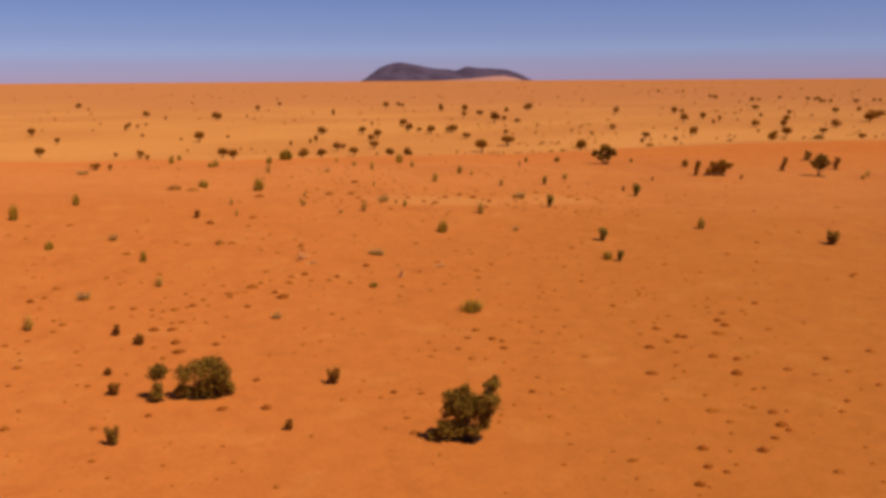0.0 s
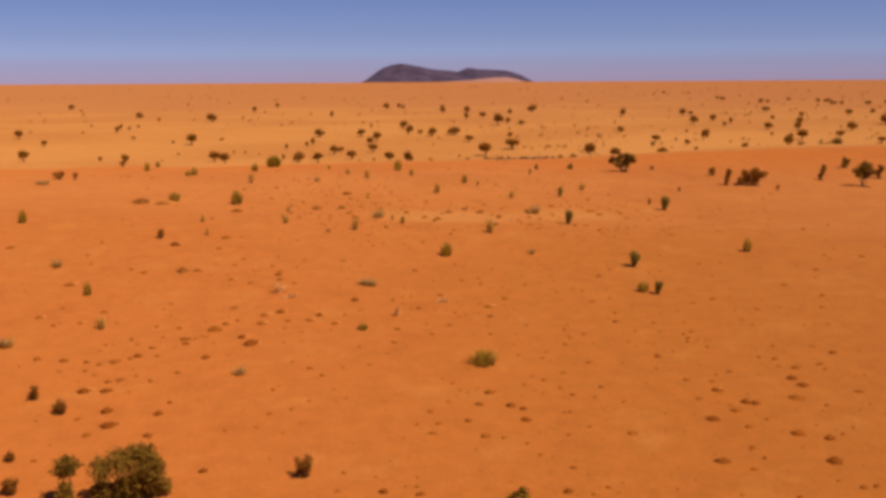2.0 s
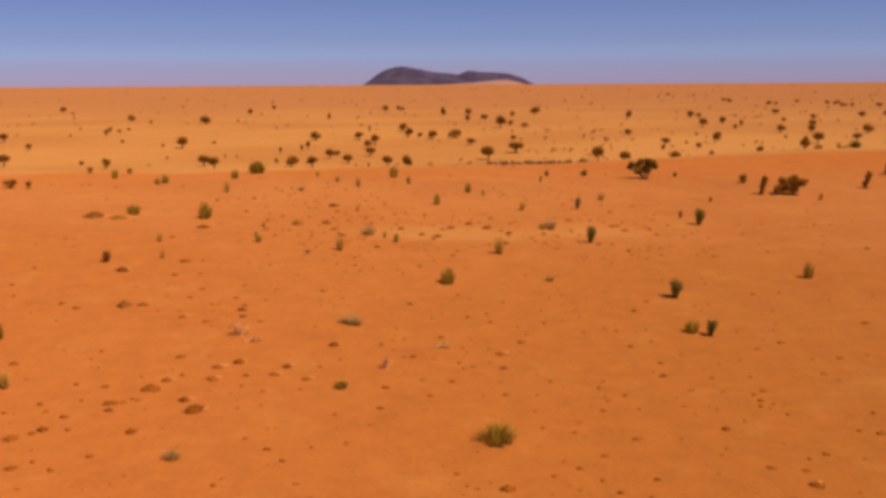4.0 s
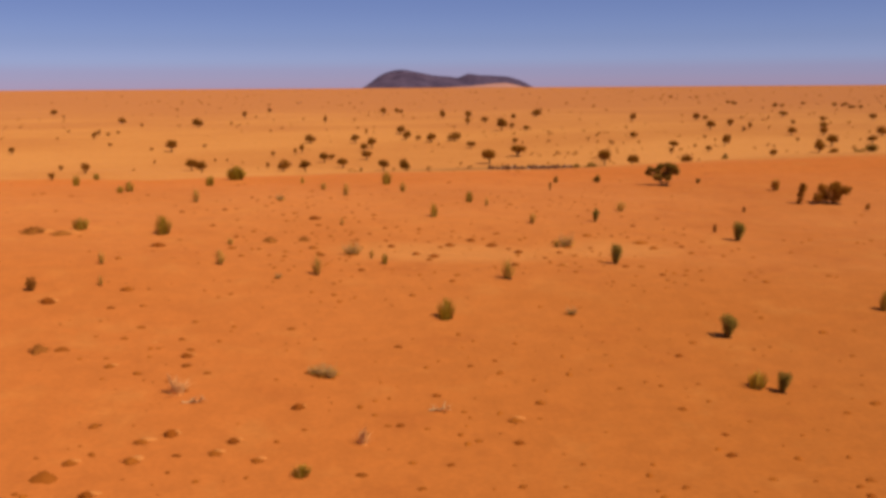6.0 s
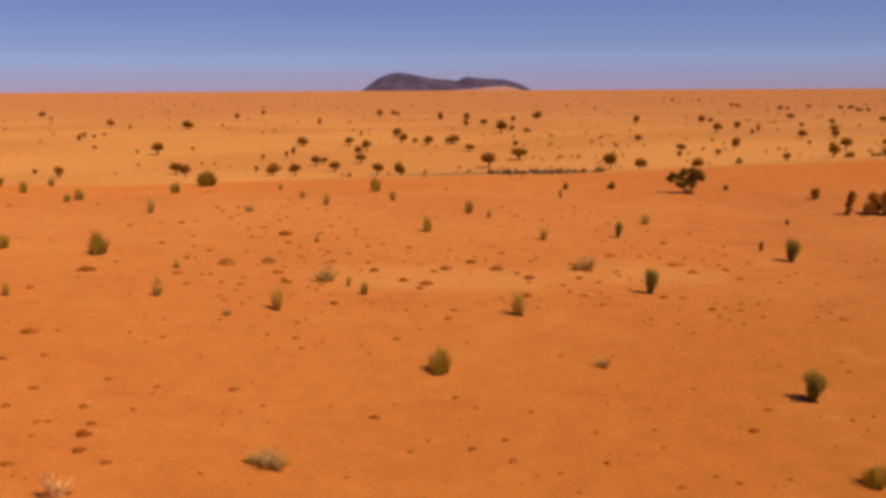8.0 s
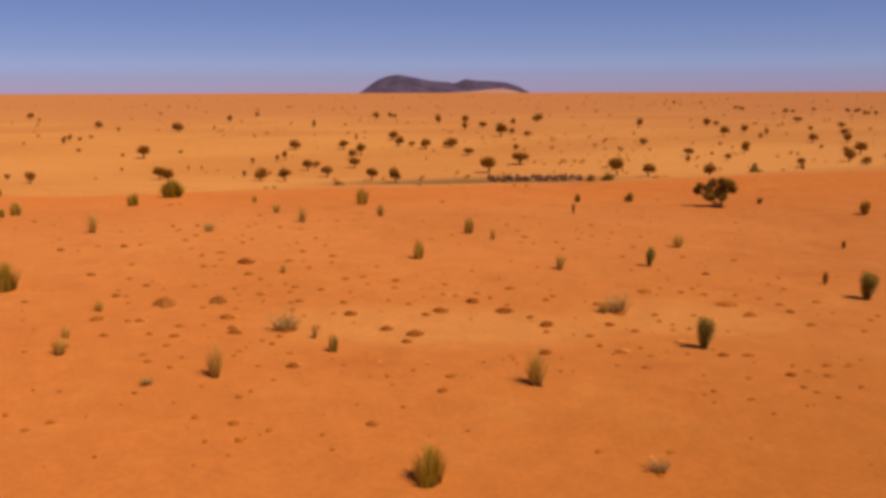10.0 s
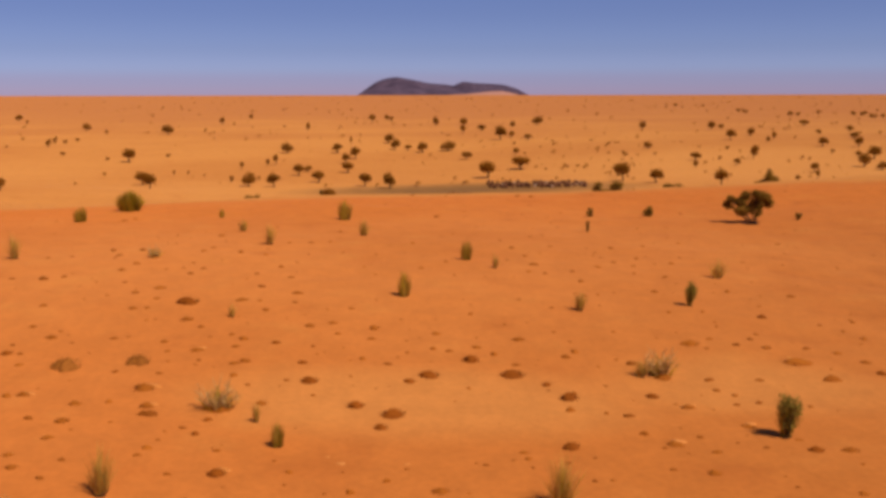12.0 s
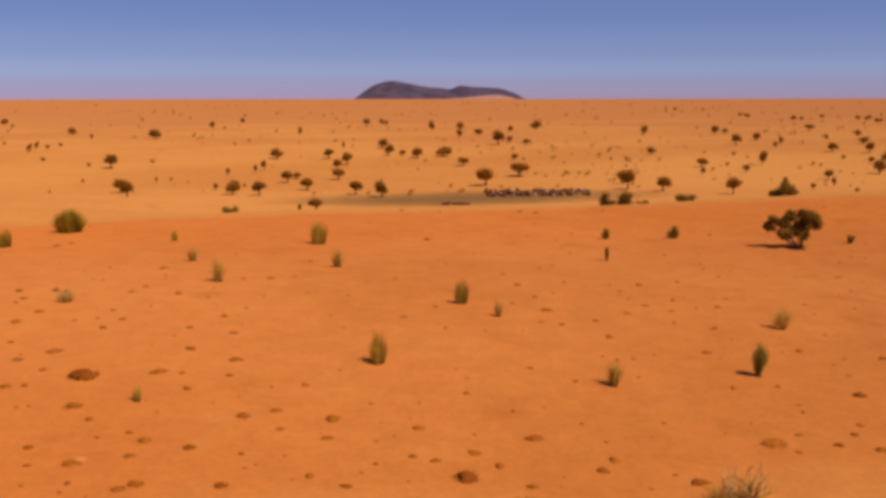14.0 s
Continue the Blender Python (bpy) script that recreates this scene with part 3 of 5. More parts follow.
DARK_TUFTS_C = [(5.4, 118.3, 0.67), (14.1, 118.5, 0.59), (-7.9, 118.8, 0.36), (-1.4, 119.9, 0.53), (-7.8, 120.2, 0.37), (-1.0, 121.2, 0.98), (-2.5, 122.1, 0.70), (-23.8, 122.4, 1.26), (12.8, 123.4, 0.31), (6.0, 123.5, 0.72), (13.8, 123.7, 0.32), (9.5, 124.1, 0.60), (-4.7, 124.8, 0.79), (5.3, 125.2, 0.46), (-0.5, 125.2, 0.55), (-12.9, 125.3, 0.33), (0.3, 125.9, 0.81), (3.9, 126.3, 1.41), (-5.3, 127.2, 0.49), (-18.4, 127.4, 0.58), (20.8, 128.0, 0.48), (2.2, 128.2, 0.78), (-6.9, 129.8, 0.49), (-12.7, 136.2, 1.37), (18.1, 136.3, 0.57), (0.5, 177.2, 0.60)]
BROWN_TUFTS_A = [(20.5, 46.5, 0.55), (23.4, 49.8, 0.38), (16.6, 51.9, 0.38), (-1.7, 52.1, 0.57), (-20.6, 53.0, 0.54), (-25.8, 53.0, 0.63), (17.0, 53.7, 0.46), (24.2, 55.0, 0.49), (16.4, 55.4, 0.69), (19.1, 55.9, 0.48), (-6.4, 57.3, 0.40), (-4.0, 57.7, 0.40), (16.7, 57.9, 0.42), (-1.4, 58.2, 0.48), (20.1, 58.9, 0.43), (-23.5, 60.1, 0.44), (15.4, 60.9, 0.43), (6.3, 61.0, 0.42), (25.1, 61.6, 0.54), (27.5, 62.0, 0.46), (23.6, 62.6, 0.62), (16.2, 63.5, 0.45), (-29.7, 63.5, 0.65), (2.0, 65.1, 0.57), (-20.0, 65.2, 0.51), (-16.6, 65.2, 0.61), (10.1, 65.4, 0.59), (16.8, 66.2, 0.44), (-26.7, 66.6, 0.40), (31.0, 66.6, 0.77), (16.8, 68.6, 0.59), (-31.3, 69.1, 0.51), (15.1, 70.4, 0.41)]
BROWN_TUFTS_B = [(21.0, 70.5, 1.08), (-30.1, 71.0, 0.52), (7.6, 71.2, 0.40), (2.5, 71.4, 0.64), (25.3, 71.6, 0.51), (-30.0, 72.5, 0.62), (28.6, 73.2, 0.43), (-20.8, 73.3, 0.51), (16.7, 73.3, 0.50), (-31.1, 73.5, 0.44), (15.1, 73.5, 0.50), (-17.5, 74.5, 0.44), (-25.3, 74.8, 0.39), (-23.6, 74.8, 0.39), (7.5, 75.0, 0.43), (18.3, 75.0, 0.38), (22.9, 75.8, 0.61), (-23.1, 76.0, 0.47), (24.7, 76.4, 0.55), (-22.2, 76.5, 0.75), (-25.7, 76.6, 0.70), (-10.4, 76.6, 0.37), (-27.5, 76.8, 0.55), (9.4, 76.8, 0.44), (-21.4, 77.1, 0.40), (22.1, 77.5, 0.48), (21.2, 77.9, 0.40), (-20.5, 79.1, 0.48), (-34.2, 79.4, 0.68), (25.6, 80.1, 0.50), (-18.7, 80.9, 0.75), (-1.1, 82.2, 0.39), (3.1, 82.5, 0.45)]
BROWN_TUFTS_C = [(-10.7, 83.0, 0.41), (-19.8, 83.3, 0.55), (13.8, 83.4, 0.54), (-27.3, 84.0, 0.61), (-16.6, 84.5, 0.67), (-1.6, 84.8, 0.47), (-30.7, 84.8, 0.71), (-14.0, 84.8, 0.84), (-8.5, 85.0, 0.65), (-37.5, 85.0, 0.51), (-36.7, 85.1, 0.39), (-10.5, 85.6, 0.66), (22.4, 85.9, 0.45), (-14.1, 86.6, 0.80), (1.4, 87.1, 0.49), (-29.8, 87.1, 0.39), (38.8, 87.6, 0.64), (-16.8, 88.2, 0.59), (-1.0, 88.3, 0.38), (-2.9, 88.6, 0.39), (24.5, 88.6, 0.47), (29.7, 88.9, 0.49), (-39.1, 89.0, 0.41), (3.3, 89.4, 0.76), (-3.6, 89.8, 0.40), (0.8, 90.5, 0.40), (-38.9, 91.0, 0.42), (4.7, 91.5, 0.60), (-31.4, 92.9, 0.97), (9.2, 93.7, 0.39), (-16.8, 94.6, 0.57), (-13.1, 95.0, 0.46), (-18.6, 95.5, 0.67)]
BROWN_TUFTS_D = [(29.1, 95.6, 0.62), (-26.4, 96.6, 0.64), (-16.9, 97.2, 0.39), (-27.8, 97.5, 0.53), (-23.4, 97.6, 0.90), (-43.8, 98.2, 0.58), (-16.8, 98.6, 0.40), (23.7, 98.9, 0.42), (-31.9, 99.0, 0.45), (-46.2, 99.6, 0.59), (-19.3, 100.2, 0.53), (15.0, 101.4, 0.47), (-9.7, 102.6, 0.63), (23.7, 103.3, 0.61), (-15.9, 103.6, 0.51), (-41.4, 104.3, 0.88), (40.1, 105.9, 0.75), (20.7, 106.1, 0.46), (-20.1, 106.4, 0.45), (20.7, 107.2, 0.38), (9.0, 107.8, 0.39), (-15.6, 108.5, 0.38), (-7.8, 109.4, 0.49), (-22.1, 109.4, 1.03), (-2.4, 109.7, 0.53), (23.5, 113.7, 0.54), (0.8, 114.7, 0.64), (14.2, 114.9, 0.38), (23.2, 115.0, 0.40), (18.0, 115.4, 0.50), (-13.0, 115.6, 0.43), (9.9, 116.4, 0.50), (-13.5, 116.5, 0.40)]
BROWN_TUFTS_E = [(23.3, 116.6, 0.41), (19.5, 116.8, 0.47), (-25.2, 116.9, 0.64), (18.5, 116.9, 0.46), (-17.4, 117.2, 0.47), (3.7, 117.8, 0.42), (-12.8, 118.0, 0.45), (10.5, 118.2, 0.40), (15.3, 118.5, 0.60), (9.2, 118.9, 0.70), (-16.2, 119.2, 0.56), (-12.9, 119.5, 0.56), (13.9, 119.6, 0.38), (12.5, 121.0, 0.62), (-13.1, 121.3, 0.58), (-10.4, 121.4, 0.66), (-17.6, 122.0, 0.74), (-15.4, 122.1, 0.61), (-6.2, 122.2, 0.48), (10.7, 122.9, 0.64), (51.3, 122.9, 0.88), (-11.1, 123.3, 0.94), (20.9, 125.0, 0.62), (-22.8, 125.5, 0.46), (37.9, 125.9, 0.61), (-17.2, 125.9, 0.45), (24.8, 126.4, 0.47), (29.9, 126.4, 0.49), (14.8, 126.7, 0.40), (-8.2, 126.7, 0.46), (-7.8, 127.0, 0.57), (4.2, 127.7, 0.49), (-10.2, 128.4, 0.62)]
BROWN_TUFTS_F = [(-8.6, 129.0, 0.45), (17.4, 129.3, 1.22), (20.7, 129.5, 0.49), (2.5, 130.1, 0.52), (-8.5, 130.3, 0.54), (23.3, 130.5, 0.58), (19.9, 130.8, 0.50), (16.6, 131.1, 0.46), (12.9, 131.3, 0.78), (4.6, 131.3, 0.62), (-18.9, 131.4, 0.39), (-4.2, 131.7, 0.43), (0.6, 132.1, 0.47), (39.6, 132.6, 0.54), (-5.7, 132.7, 0.61), (-2.5, 132.7, 0.64), (-11.9, 133.1, 0.60), (-4.6, 133.3, 0.45), (16.8, 133.3, 0.39), (22.3, 133.3, 0.41), (-15.2, 135.0, 0.53), (-20.0, 135.3, 0.42), (-9.9, 136.8, 0.64), (-14.5, 136.9, 0.47), (-16.1, 138.2, 0.44), (-15.1, 139.5, 0.71), (13.6, 142.0, 0.51), (-8.2, 143.1, 0.46), (-18.9, 144.5, 0.65), (-14.0, 145.2, 0.44), (-18.6, 146.5, 0.58), (11.4, 149.3, 0.46), (-20.8, 149.8, 0.56)]
BROWN_TUFTS_G = [(14.0, 150.3, 0.41), (12.8, 151.3, 0.48), (-15.5, 151.3, 0.43), (-42.7, 153.0, 0.55), (-10.3, 155.9, 0.38), (-8.8, 156.6, 0.52), (-16.2, 160.0, 0.64), (21.1, 170.7, 0.40), (-27.7, 171.7, 0.61), (11.8, 200.3, 0.79)]
SMALL_TUFTS_A = [(13.3, 44.7, 0.27), (-8.5, 45.1, 0.33), (22.3, 45.2, 0.29), (-13.8, 45.3, 0.21), (9.9, 45.7, 0.27), (-17.4, 46.2, 0.35), (-10.6, 47.0, 0.22), (15.5, 47.4, 0.35), (-14.9, 47.6, 0.29), (22.8, 47.6, 0.30), (6.4, 47.7, 0.28), (-11.3, 48.0, 0.29), (-19.0, 48.4, 0.37), (-0.2, 49.1, 0.28), (18.2, 49.8, 0.17), (-13.4, 50.0, 0.23), (7.2, 52.0, 0.30), (-3.4, 52.8, 0.24), (3.3, 53.8, 0.31), (6.4, 54.5, 0.31), (3.5, 54.7, 0.31), (-26.2, 55.8, 0.35), (4.4, 56.2, 0.32), (18.7, 56.2, 0.34), (-23.9, 57.2, 0.27), (6.9, 58.2, 0.26), (-5.4, 58.6, 0.33), (27.0, 58.7, 0.28), (20.8, 59.0, 0.35), (25.6, 60.3, 0.28), (-5.3, 60.5, 0.27), (16.4, 62.1, 0.36), (4.8, 62.7, 0.35)]
SMALL_TUFTS_B = [(-2.5, 64.7, 0.19), (-3.3, 64.7, 0.14), (3.0, 64.8, 0.30), (21.7, 65.2, 0.30), (6.6, 65.2, 0.30), (-9.2, 65.5, 0.20), (-12.5, 65.8, 0.26), (22.6, 66.0, 0.22), (-10.8, 66.2, 0.20), (-0.6, 66.7, 0.37), (18.2, 67.2, 0.34), (-21.3, 67.3, 0.34), (-26.5, 67.4, 0.22), (-10.4, 68.1, 0.32), (7.1, 68.5, 0.32), (-9.2, 68.7, 0.33), (9.8, 68.9, 0.15), (10.5, 70.0, 0.34), (-0.0, 70.0, 0.27), (-8.4, 70.1, 0.27), (-6.2, 70.5, 0.21), (8.9, 70.7, 0.22), (-19.6, 71.3, 0.23), (5.8, 71.4, 0.28), (-10.8, 71.6, 0.35), (0.7, 71.7, 0.22), (-10.6, 72.3, 0.22), (7.0, 72.4, 0.35), (4.8, 72.6, 0.35), (0.3, 72.9, 0.35), (-18.8, 73.1, 0.37), (6.1, 73.5, 0.35), (-8.7, 73.7, 0.13)]
SMALL_TUFTS_C = [(-20.0, 73.9, 0.24), (-8.1, 74.1, 0.36), (-32.7, 74.1, 0.25), (24.7, 75.4, 0.32), (-6.9, 75.6, 0.23), (13.7, 75.7, 0.31), (-5.2, 76.1, 0.30), (-33.5, 76.7, 0.36), (-19.7, 77.5, 0.32), (6.4, 77.5, 0.31), (-5.9, 77.9, 0.14), (-9.1, 77.9, 0.17), (4.8, 78.0, 0.31), (23.2, 78.8, 0.26), (15.6, 79.1, 0.24), (-19.0, 79.3, 0.19), (-21.7, 79.7, 0.34), (6.6, 80.0, 0.13), (18.2, 80.0, 0.30), (22.9, 80.1, 0.34), (4.6, 80.2, 0.23), (5.8, 80.3, 0.13), (-11.6, 80.4, 0.24), (-22.4, 80.6, 0.34), (14.6, 80.7, 0.24), (-10.4, 80.9, 0.18), (17.1, 81.0, 0.30), (-18.0, 81.0, 0.36), (-17.3, 81.4, 0.36), (8.8, 81.6, 0.29), (1.9, 82.2, 0.13), (8.7, 82.2, 0.24), (17.2, 82.6, 0.31)]
SMALL_TUFTS_D = [(-29.0, 83.2, 0.37), (-8.6, 83.3, 0.25), (8.6, 83.6, 0.30), (9.0, 84.7, 0.25), (15.6, 85.3, 0.32), (-15.9, 85.3, 0.32), (17.9, 85.4, 0.27), (12.3, 86.3, 0.32), (0.9, 86.7, 0.37), (-7.9, 86.8, 0.26), (0.6, 87.7, 0.32), (-10.1, 88.7, 0.15), (0.9, 88.8, 0.21), (26.4, 89.0, 0.30), (1.1, 89.8, 0.21), (2.6, 90.3, 0.34), (-4.4, 90.8, 0.34), (-5.9, 91.4, 0.16), (-3.7, 91.6, 0.28), (-3.0, 91.9, 0.22), (13.4, 91.9, 0.29), (1.4, 92.2, 0.16), (-13.6, 92.5, 0.30), (5.2, 93.1, 0.24), (12.7, 93.7, 0.16), (-2.7, 93.8, 0.15), (-18.4, 93.8, 0.24), (3.1, 93.8, 0.11), (11.4, 93.9, 0.30), (-26.8, 94.0, 0.23), (-3.6, 94.3, 0.20), (-9.2, 94.3, 0.21), (4.7, 94.7, 0.25)]
SMALL_TUFTS_E = [(-3.8, 95.1, 0.11), (6.7, 95.6, 0.35), (2.9, 95.7, 0.35), (-20.6, 96.5, 0.25), (-1.2, 96.6, 0.35), (9.3, 97.3, 0.32), (1.7, 97.8, 0.12), (1.2, 98.1, 0.17), (-17.2, 98.4, 0.29), (6.7, 98.6, 0.27), (3.8, 98.6, 0.12), (-9.4, 98.9, 0.18), (-7.5, 99.3, 0.18), (0.9, 99.8, 0.18), (-13.6, 100.1, 0.35), (12.1, 100.1, 0.13), (4.1, 100.6, 0.28), (17.1, 100.7, 0.19), (-8.0, 100.9, 0.29), (1.6, 101.0, 0.23), (-5.0, 101.2, 0.18), (-2.1, 101.3, 0.18), (28.9, 101.5, 0.25), (-13.3, 101.9, 0.19), (0.7, 102.2, 0.35), (-13.3, 102.7, 0.36), (25.8, 103.6, 0.29), (-12.2, 106.5, 0.19), (17.3, 106.6, 0.21), (-7.4, 106.8, 0.22), (-3.7, 107.5, 0.22), (6.3, 107.7, 0.30), (-8.5, 107.8, 0.27)]
SMALL_TUFTS_F = [(-7.3, 108.0, 0.35), (17.6, 108.6, 0.21), (-4.2, 108.6, 0.23), (12.4, 108.9, 0.15), (-6.3, 108.9, 0.27), (-9.5, 109.0, 0.15), (-16.8, 109.6, 0.23), (-9.4, 109.9, 0.33), (15.7, 111.8, 0.22), (39.0, 111.9, 0.29), (16.0, 111.9, 0.17), (-12.5, 112.1, 0.26), (-7.7, 112.5, 0.25), (11.7, 112.9, 0.21), (-9.9, 112.9, 0.21), (12.2, 113.3, 0.31), (-2.0, 114.5, 0.31), (29.3, 115.2, 0.24), (-0.9, 115.3, 0.24), (-4.1, 115.8, 0.25), (17.3, 116.0, 0.34), (16.9, 116.8, 0.29), (3.8, 117.2, 0.26), (-6.8, 117.4, 0.26), (-9.2, 117.4, 0.35), (8.3, 119.8, 0.32), (36.1, 121.2, 0.26), (-11.9, 121.6, 0.26), (-15.9, 121.8, 0.36), (7.3, 122.0, 0.20), (5.9, 122.1, 0.34), (-4.3, 123.3, 0.21), (15.8, 123.4, 0.22)]
SMALL_TUFTS_G = [(23.3, 123.7, 0.37), (6.3, 124.1, 0.26), (2.0, 124.4, 0.17), (13.1, 124.6, 0.27), (11.7, 124.6, 0.12), (-7.9, 125.2, 0.32), (25.7, 127.4, 0.31), (7.9, 127.7, 0.17), (5.1, 127.8, 0.09), (-3.2, 127.8, 0.13), (0.4, 127.9, 0.13), (-2.7, 128.1, 0.35), (-11.5, 128.2, 0.26), (3.3, 129.1, 0.32), (2.6, 129.4, 0.09), (0.5, 129.7, 0.29), (7.1, 129.7, 0.37), (37.6, 130.9, 0.29), (-10.9, 131.9, 0.32), (-0.7, 132.6, 0.10), (33.9, 132.7, 0.34), (9.5, 132.9, 0.19), (-13.9, 133.0, 0.20), (4.1, 133.7, 0.19), (-9.5, 133.9, 0.11), (-9.9, 133.9, 0.29), (15.1, 134.3, 0.21), (21.7, 134.4, 0.22), (15.2, 135.0, 0.21), (2.4, 135.4, 0.24), (-5.1, 135.4, 0.16), (13.2, 136.7, 0.22), (-8.9, 136.7, 0.26)]
SMALL_TUFTS_H = [(15.1, 137.0, 0.22), (-17.4, 137.5, 0.24), (27.7, 138.0, 0.25), (9.2, 140.3, 0.23), (10.0, 140.7, 0.23), (-10.7, 142.2, 0.19), (18.3, 143.1, 0.37), (9.5, 144.0, 0.36), (5.4, 144.5, 0.11), (1.7, 144.9, 0.19), (-9.3, 146.2, 0.32), (6.5, 146.4, 0.31), (-4.1, 147.0, 0.20), (45.9, 149.3, 0.35), (-11.0, 150.1, 0.28), (-12.9, 151.1, 0.35), (16.9, 151.5, 0.36), (14.7, 152.7, 0.30), (-1.2, 156.9, 0.31), (-7.4, 157.1, 0.24), (16.3, 158.1, 0.33), (19.7, 160.8, 0.27), (-27.2, 173.3, 0.33)]
FAINT_TUFTS_A = [(12.6, 43.9, 0.27), (-12.9, 45.6, 0.15), (8.2, 45.8, 0.21), (7.3, 46.2, 0.15), (-19.8, 47.8, 0.17), (-0.6, 47.9, 0.22), (10.1, 48.1, 0.85), (14.7, 48.3, 0.23), (8.8, 48.6, 0.16), (-19.3, 49.3, 0.17), (15.7, 49.3, 0.36), (9.3, 49.4, 0.35), (-15.6, 50.1, 0.17), (7.1, 50.4, 0.42), (-7.6, 51.6, 0.37), (21.3, 51.9, 0.25), (14.4, 52.1, 0.17), (-18.0, 52.7, 0.25), (-2.2, 54.3, 0.59), (22.7, 54.4, 0.26), (-25.7, 54.5, 0.26), (20.9, 55.2, 0.48), (-2.4, 55.3, 0.25), (5.9, 55.6, 0.25), (-20.7, 55.8, 0.19), (-23.2, 56.5, 0.19), (14.0, 57.1, 0.41), (-1.1, 57.2, 0.18), (25.1, 58.2, 0.20), (7.7, 58.9, 0.34), (-27.4, 59.1, 0.28), (8.5, 59.4, 0.19), (-1.6, 60.0, 0.26)]
FAINT_TUFTS_B = [(-28.8, 60.2, 0.62), (-24.3, 60.3, 0.36), (14.0, 61.8, 1.07), (-3.1, 61.9, 0.19), (-21.6, 62.1, 0.37), (5.4, 62.4, 0.20), (18.8, 63.4, 0.29), (-25.5, 63.9, 0.47), (4.2, 64.1, 0.36), (28.7, 64.4, 0.22), (3.3, 64.8, 0.14), (-30.1, 65.0, 0.40), (-8.3, 65.3, 0.11), (-0.9, 65.3, 0.57), (-6.3, 65.4, 0.14), (5.0, 65.5, 0.19), (13.1, 65.7, 0.20), (7.9, 66.3, 0.31), (20.7, 66.4, 0.28), (-30.8, 66.4, 0.41), (-8.4, 66.6, 0.11), (-23.6, 67.1, 0.31), (-31.5, 67.3, 0.32), (9.0, 67.4, 0.20), (27.0, 67.9, 0.23), (-32.5, 68.0, 0.60), (14.3, 68.2, 0.21), (20.3, 68.4, 0.16), (-12.2, 68.4, 0.15), (-1.1, 68.5, 0.49), (24.1, 68.6, 0.31), (22.4, 69.3, 0.40), (16.7, 69.4, 0.28)]
FAINT_TUFTS_C = [(25.0, 69.4, 0.23), (1.8, 69.6, 0.68), (16.1, 69.8, 0.22), (-1.4, 69.9, 0.12), (-10.1, 70.1, 0.15), (8.1, 70.3, 0.12), (-15.2, 70.6, 0.16), (-9.5, 70.8, 0.15), (0.5, 70.9, 0.15), (4.5, 71.0, 0.15), (18.3, 71.1, 0.23), (13.7, 71.1, 0.16), (1.2, 71.4, 0.28), (5.4, 71.8, 0.22), (-7.1, 71.9, 0.34), (-0.1, 71.9, 0.15), (1.8, 72.1, 0.22), (-15.8, 72.1, 0.16), (9.5, 72.4, 0.48), (-15.2, 72.6, 0.23), (12.5, 73.0, 0.23), (-21.5, 73.0, 0.58), (-23.4, 73.0, 0.24), (-4.6, 73.1, 0.16), (34.2, 73.4, 0.25), (-8.4, 73.7, 0.16), (-30.7, 73.7, 0.34), (-0.4, 73.8, 0.22), (-22.7, 74.0, 0.38), (5.4, 74.3, 0.23), (17.3, 74.5, 0.37), (20.0, 74.6, 0.24), (13.2, 74.9, 0.23)]
FAINT_TUFTS_D = [(-20.6, 75.2, 0.17), (-9.1, 75.4, 0.50), (11.8, 75.8, 0.17), (0.6, 75.8, 0.13), (21.9, 76.1, 0.39), (-24.1, 76.4, 0.54), (11.7, 76.8, 0.24), (14.6, 76.9, 0.17), (6.8, 77.1, 0.17), (30.1, 77.6, 0.25), (-9.5, 77.8, 0.17), (-23.0, 78.2, 0.26), (-4.2, 78.2, 0.31), (11.1, 78.3, 0.14), (-33.3, 78.4, 0.26), (-23.9, 78.4, 0.33), (28.5, 79.2, 0.26), (-23.3, 79.4, 0.19), (21.5, 79.5, 0.19), (-23.9, 79.5, 0.42), (-7.9, 79.5, 0.13), (-6.2, 79.6, 0.38), (-18.4, 79.9, 0.73), (13.2, 79.9, 0.24), (-16.5, 80.1, 0.24), (8.3, 80.3, 0.44), (-3.8, 80.4, 0.53), (10.3, 80.6, 0.29), (17.5, 80.8, 0.19), (-9.6, 81.1, 0.13), (-20.4, 81.2, 0.34), (15.9, 81.3, 0.19), (18.8, 81.4, 0.20)]
FAINT_TUFTS_E = [(-17.7, 81.6, 0.36), (11.9, 81.7, 0.13), (-11.9, 81.7, 0.13), (-34.2, 81.9, 0.92), (-37.2, 82.1, 0.49), (12.7, 82.1, 0.30), (9.9, 82.5, 0.46), (4.9, 82.5, 0.29), (-12.4, 82.6, 0.19), (-9.5, 83.0, 0.14), (-17.1, 83.0, 1.34), (-13.8, 83.1, 0.20), (39.4, 83.2, 0.28), (17.9, 83.2, 0.61), (15.6, 83.2, 0.31), (-21.5, 83.5, 0.43), (-3.7, 83.5, 0.62), (6.5, 83.6, 0.11), (-12.1, 83.8, 0.31), (-24.7, 84.2, 0.28), (2.9, 84.6, 0.25), (26.7, 84.6, 0.29), (27.5, 84.6, 0.21), (5.9, 84.6, 0.36), (22.9, 84.8, 0.28), (28.6, 84.9, 0.38), (-18.2, 84.9, 0.33), (-12.1, 85.3, 0.49), (5.2, 85.7, 0.20), (-16.7, 86.1, 0.27), (-2.7, 86.1, 0.20), (-21.2, 86.2, 0.34), (-21.6, 86.3, 0.22)]
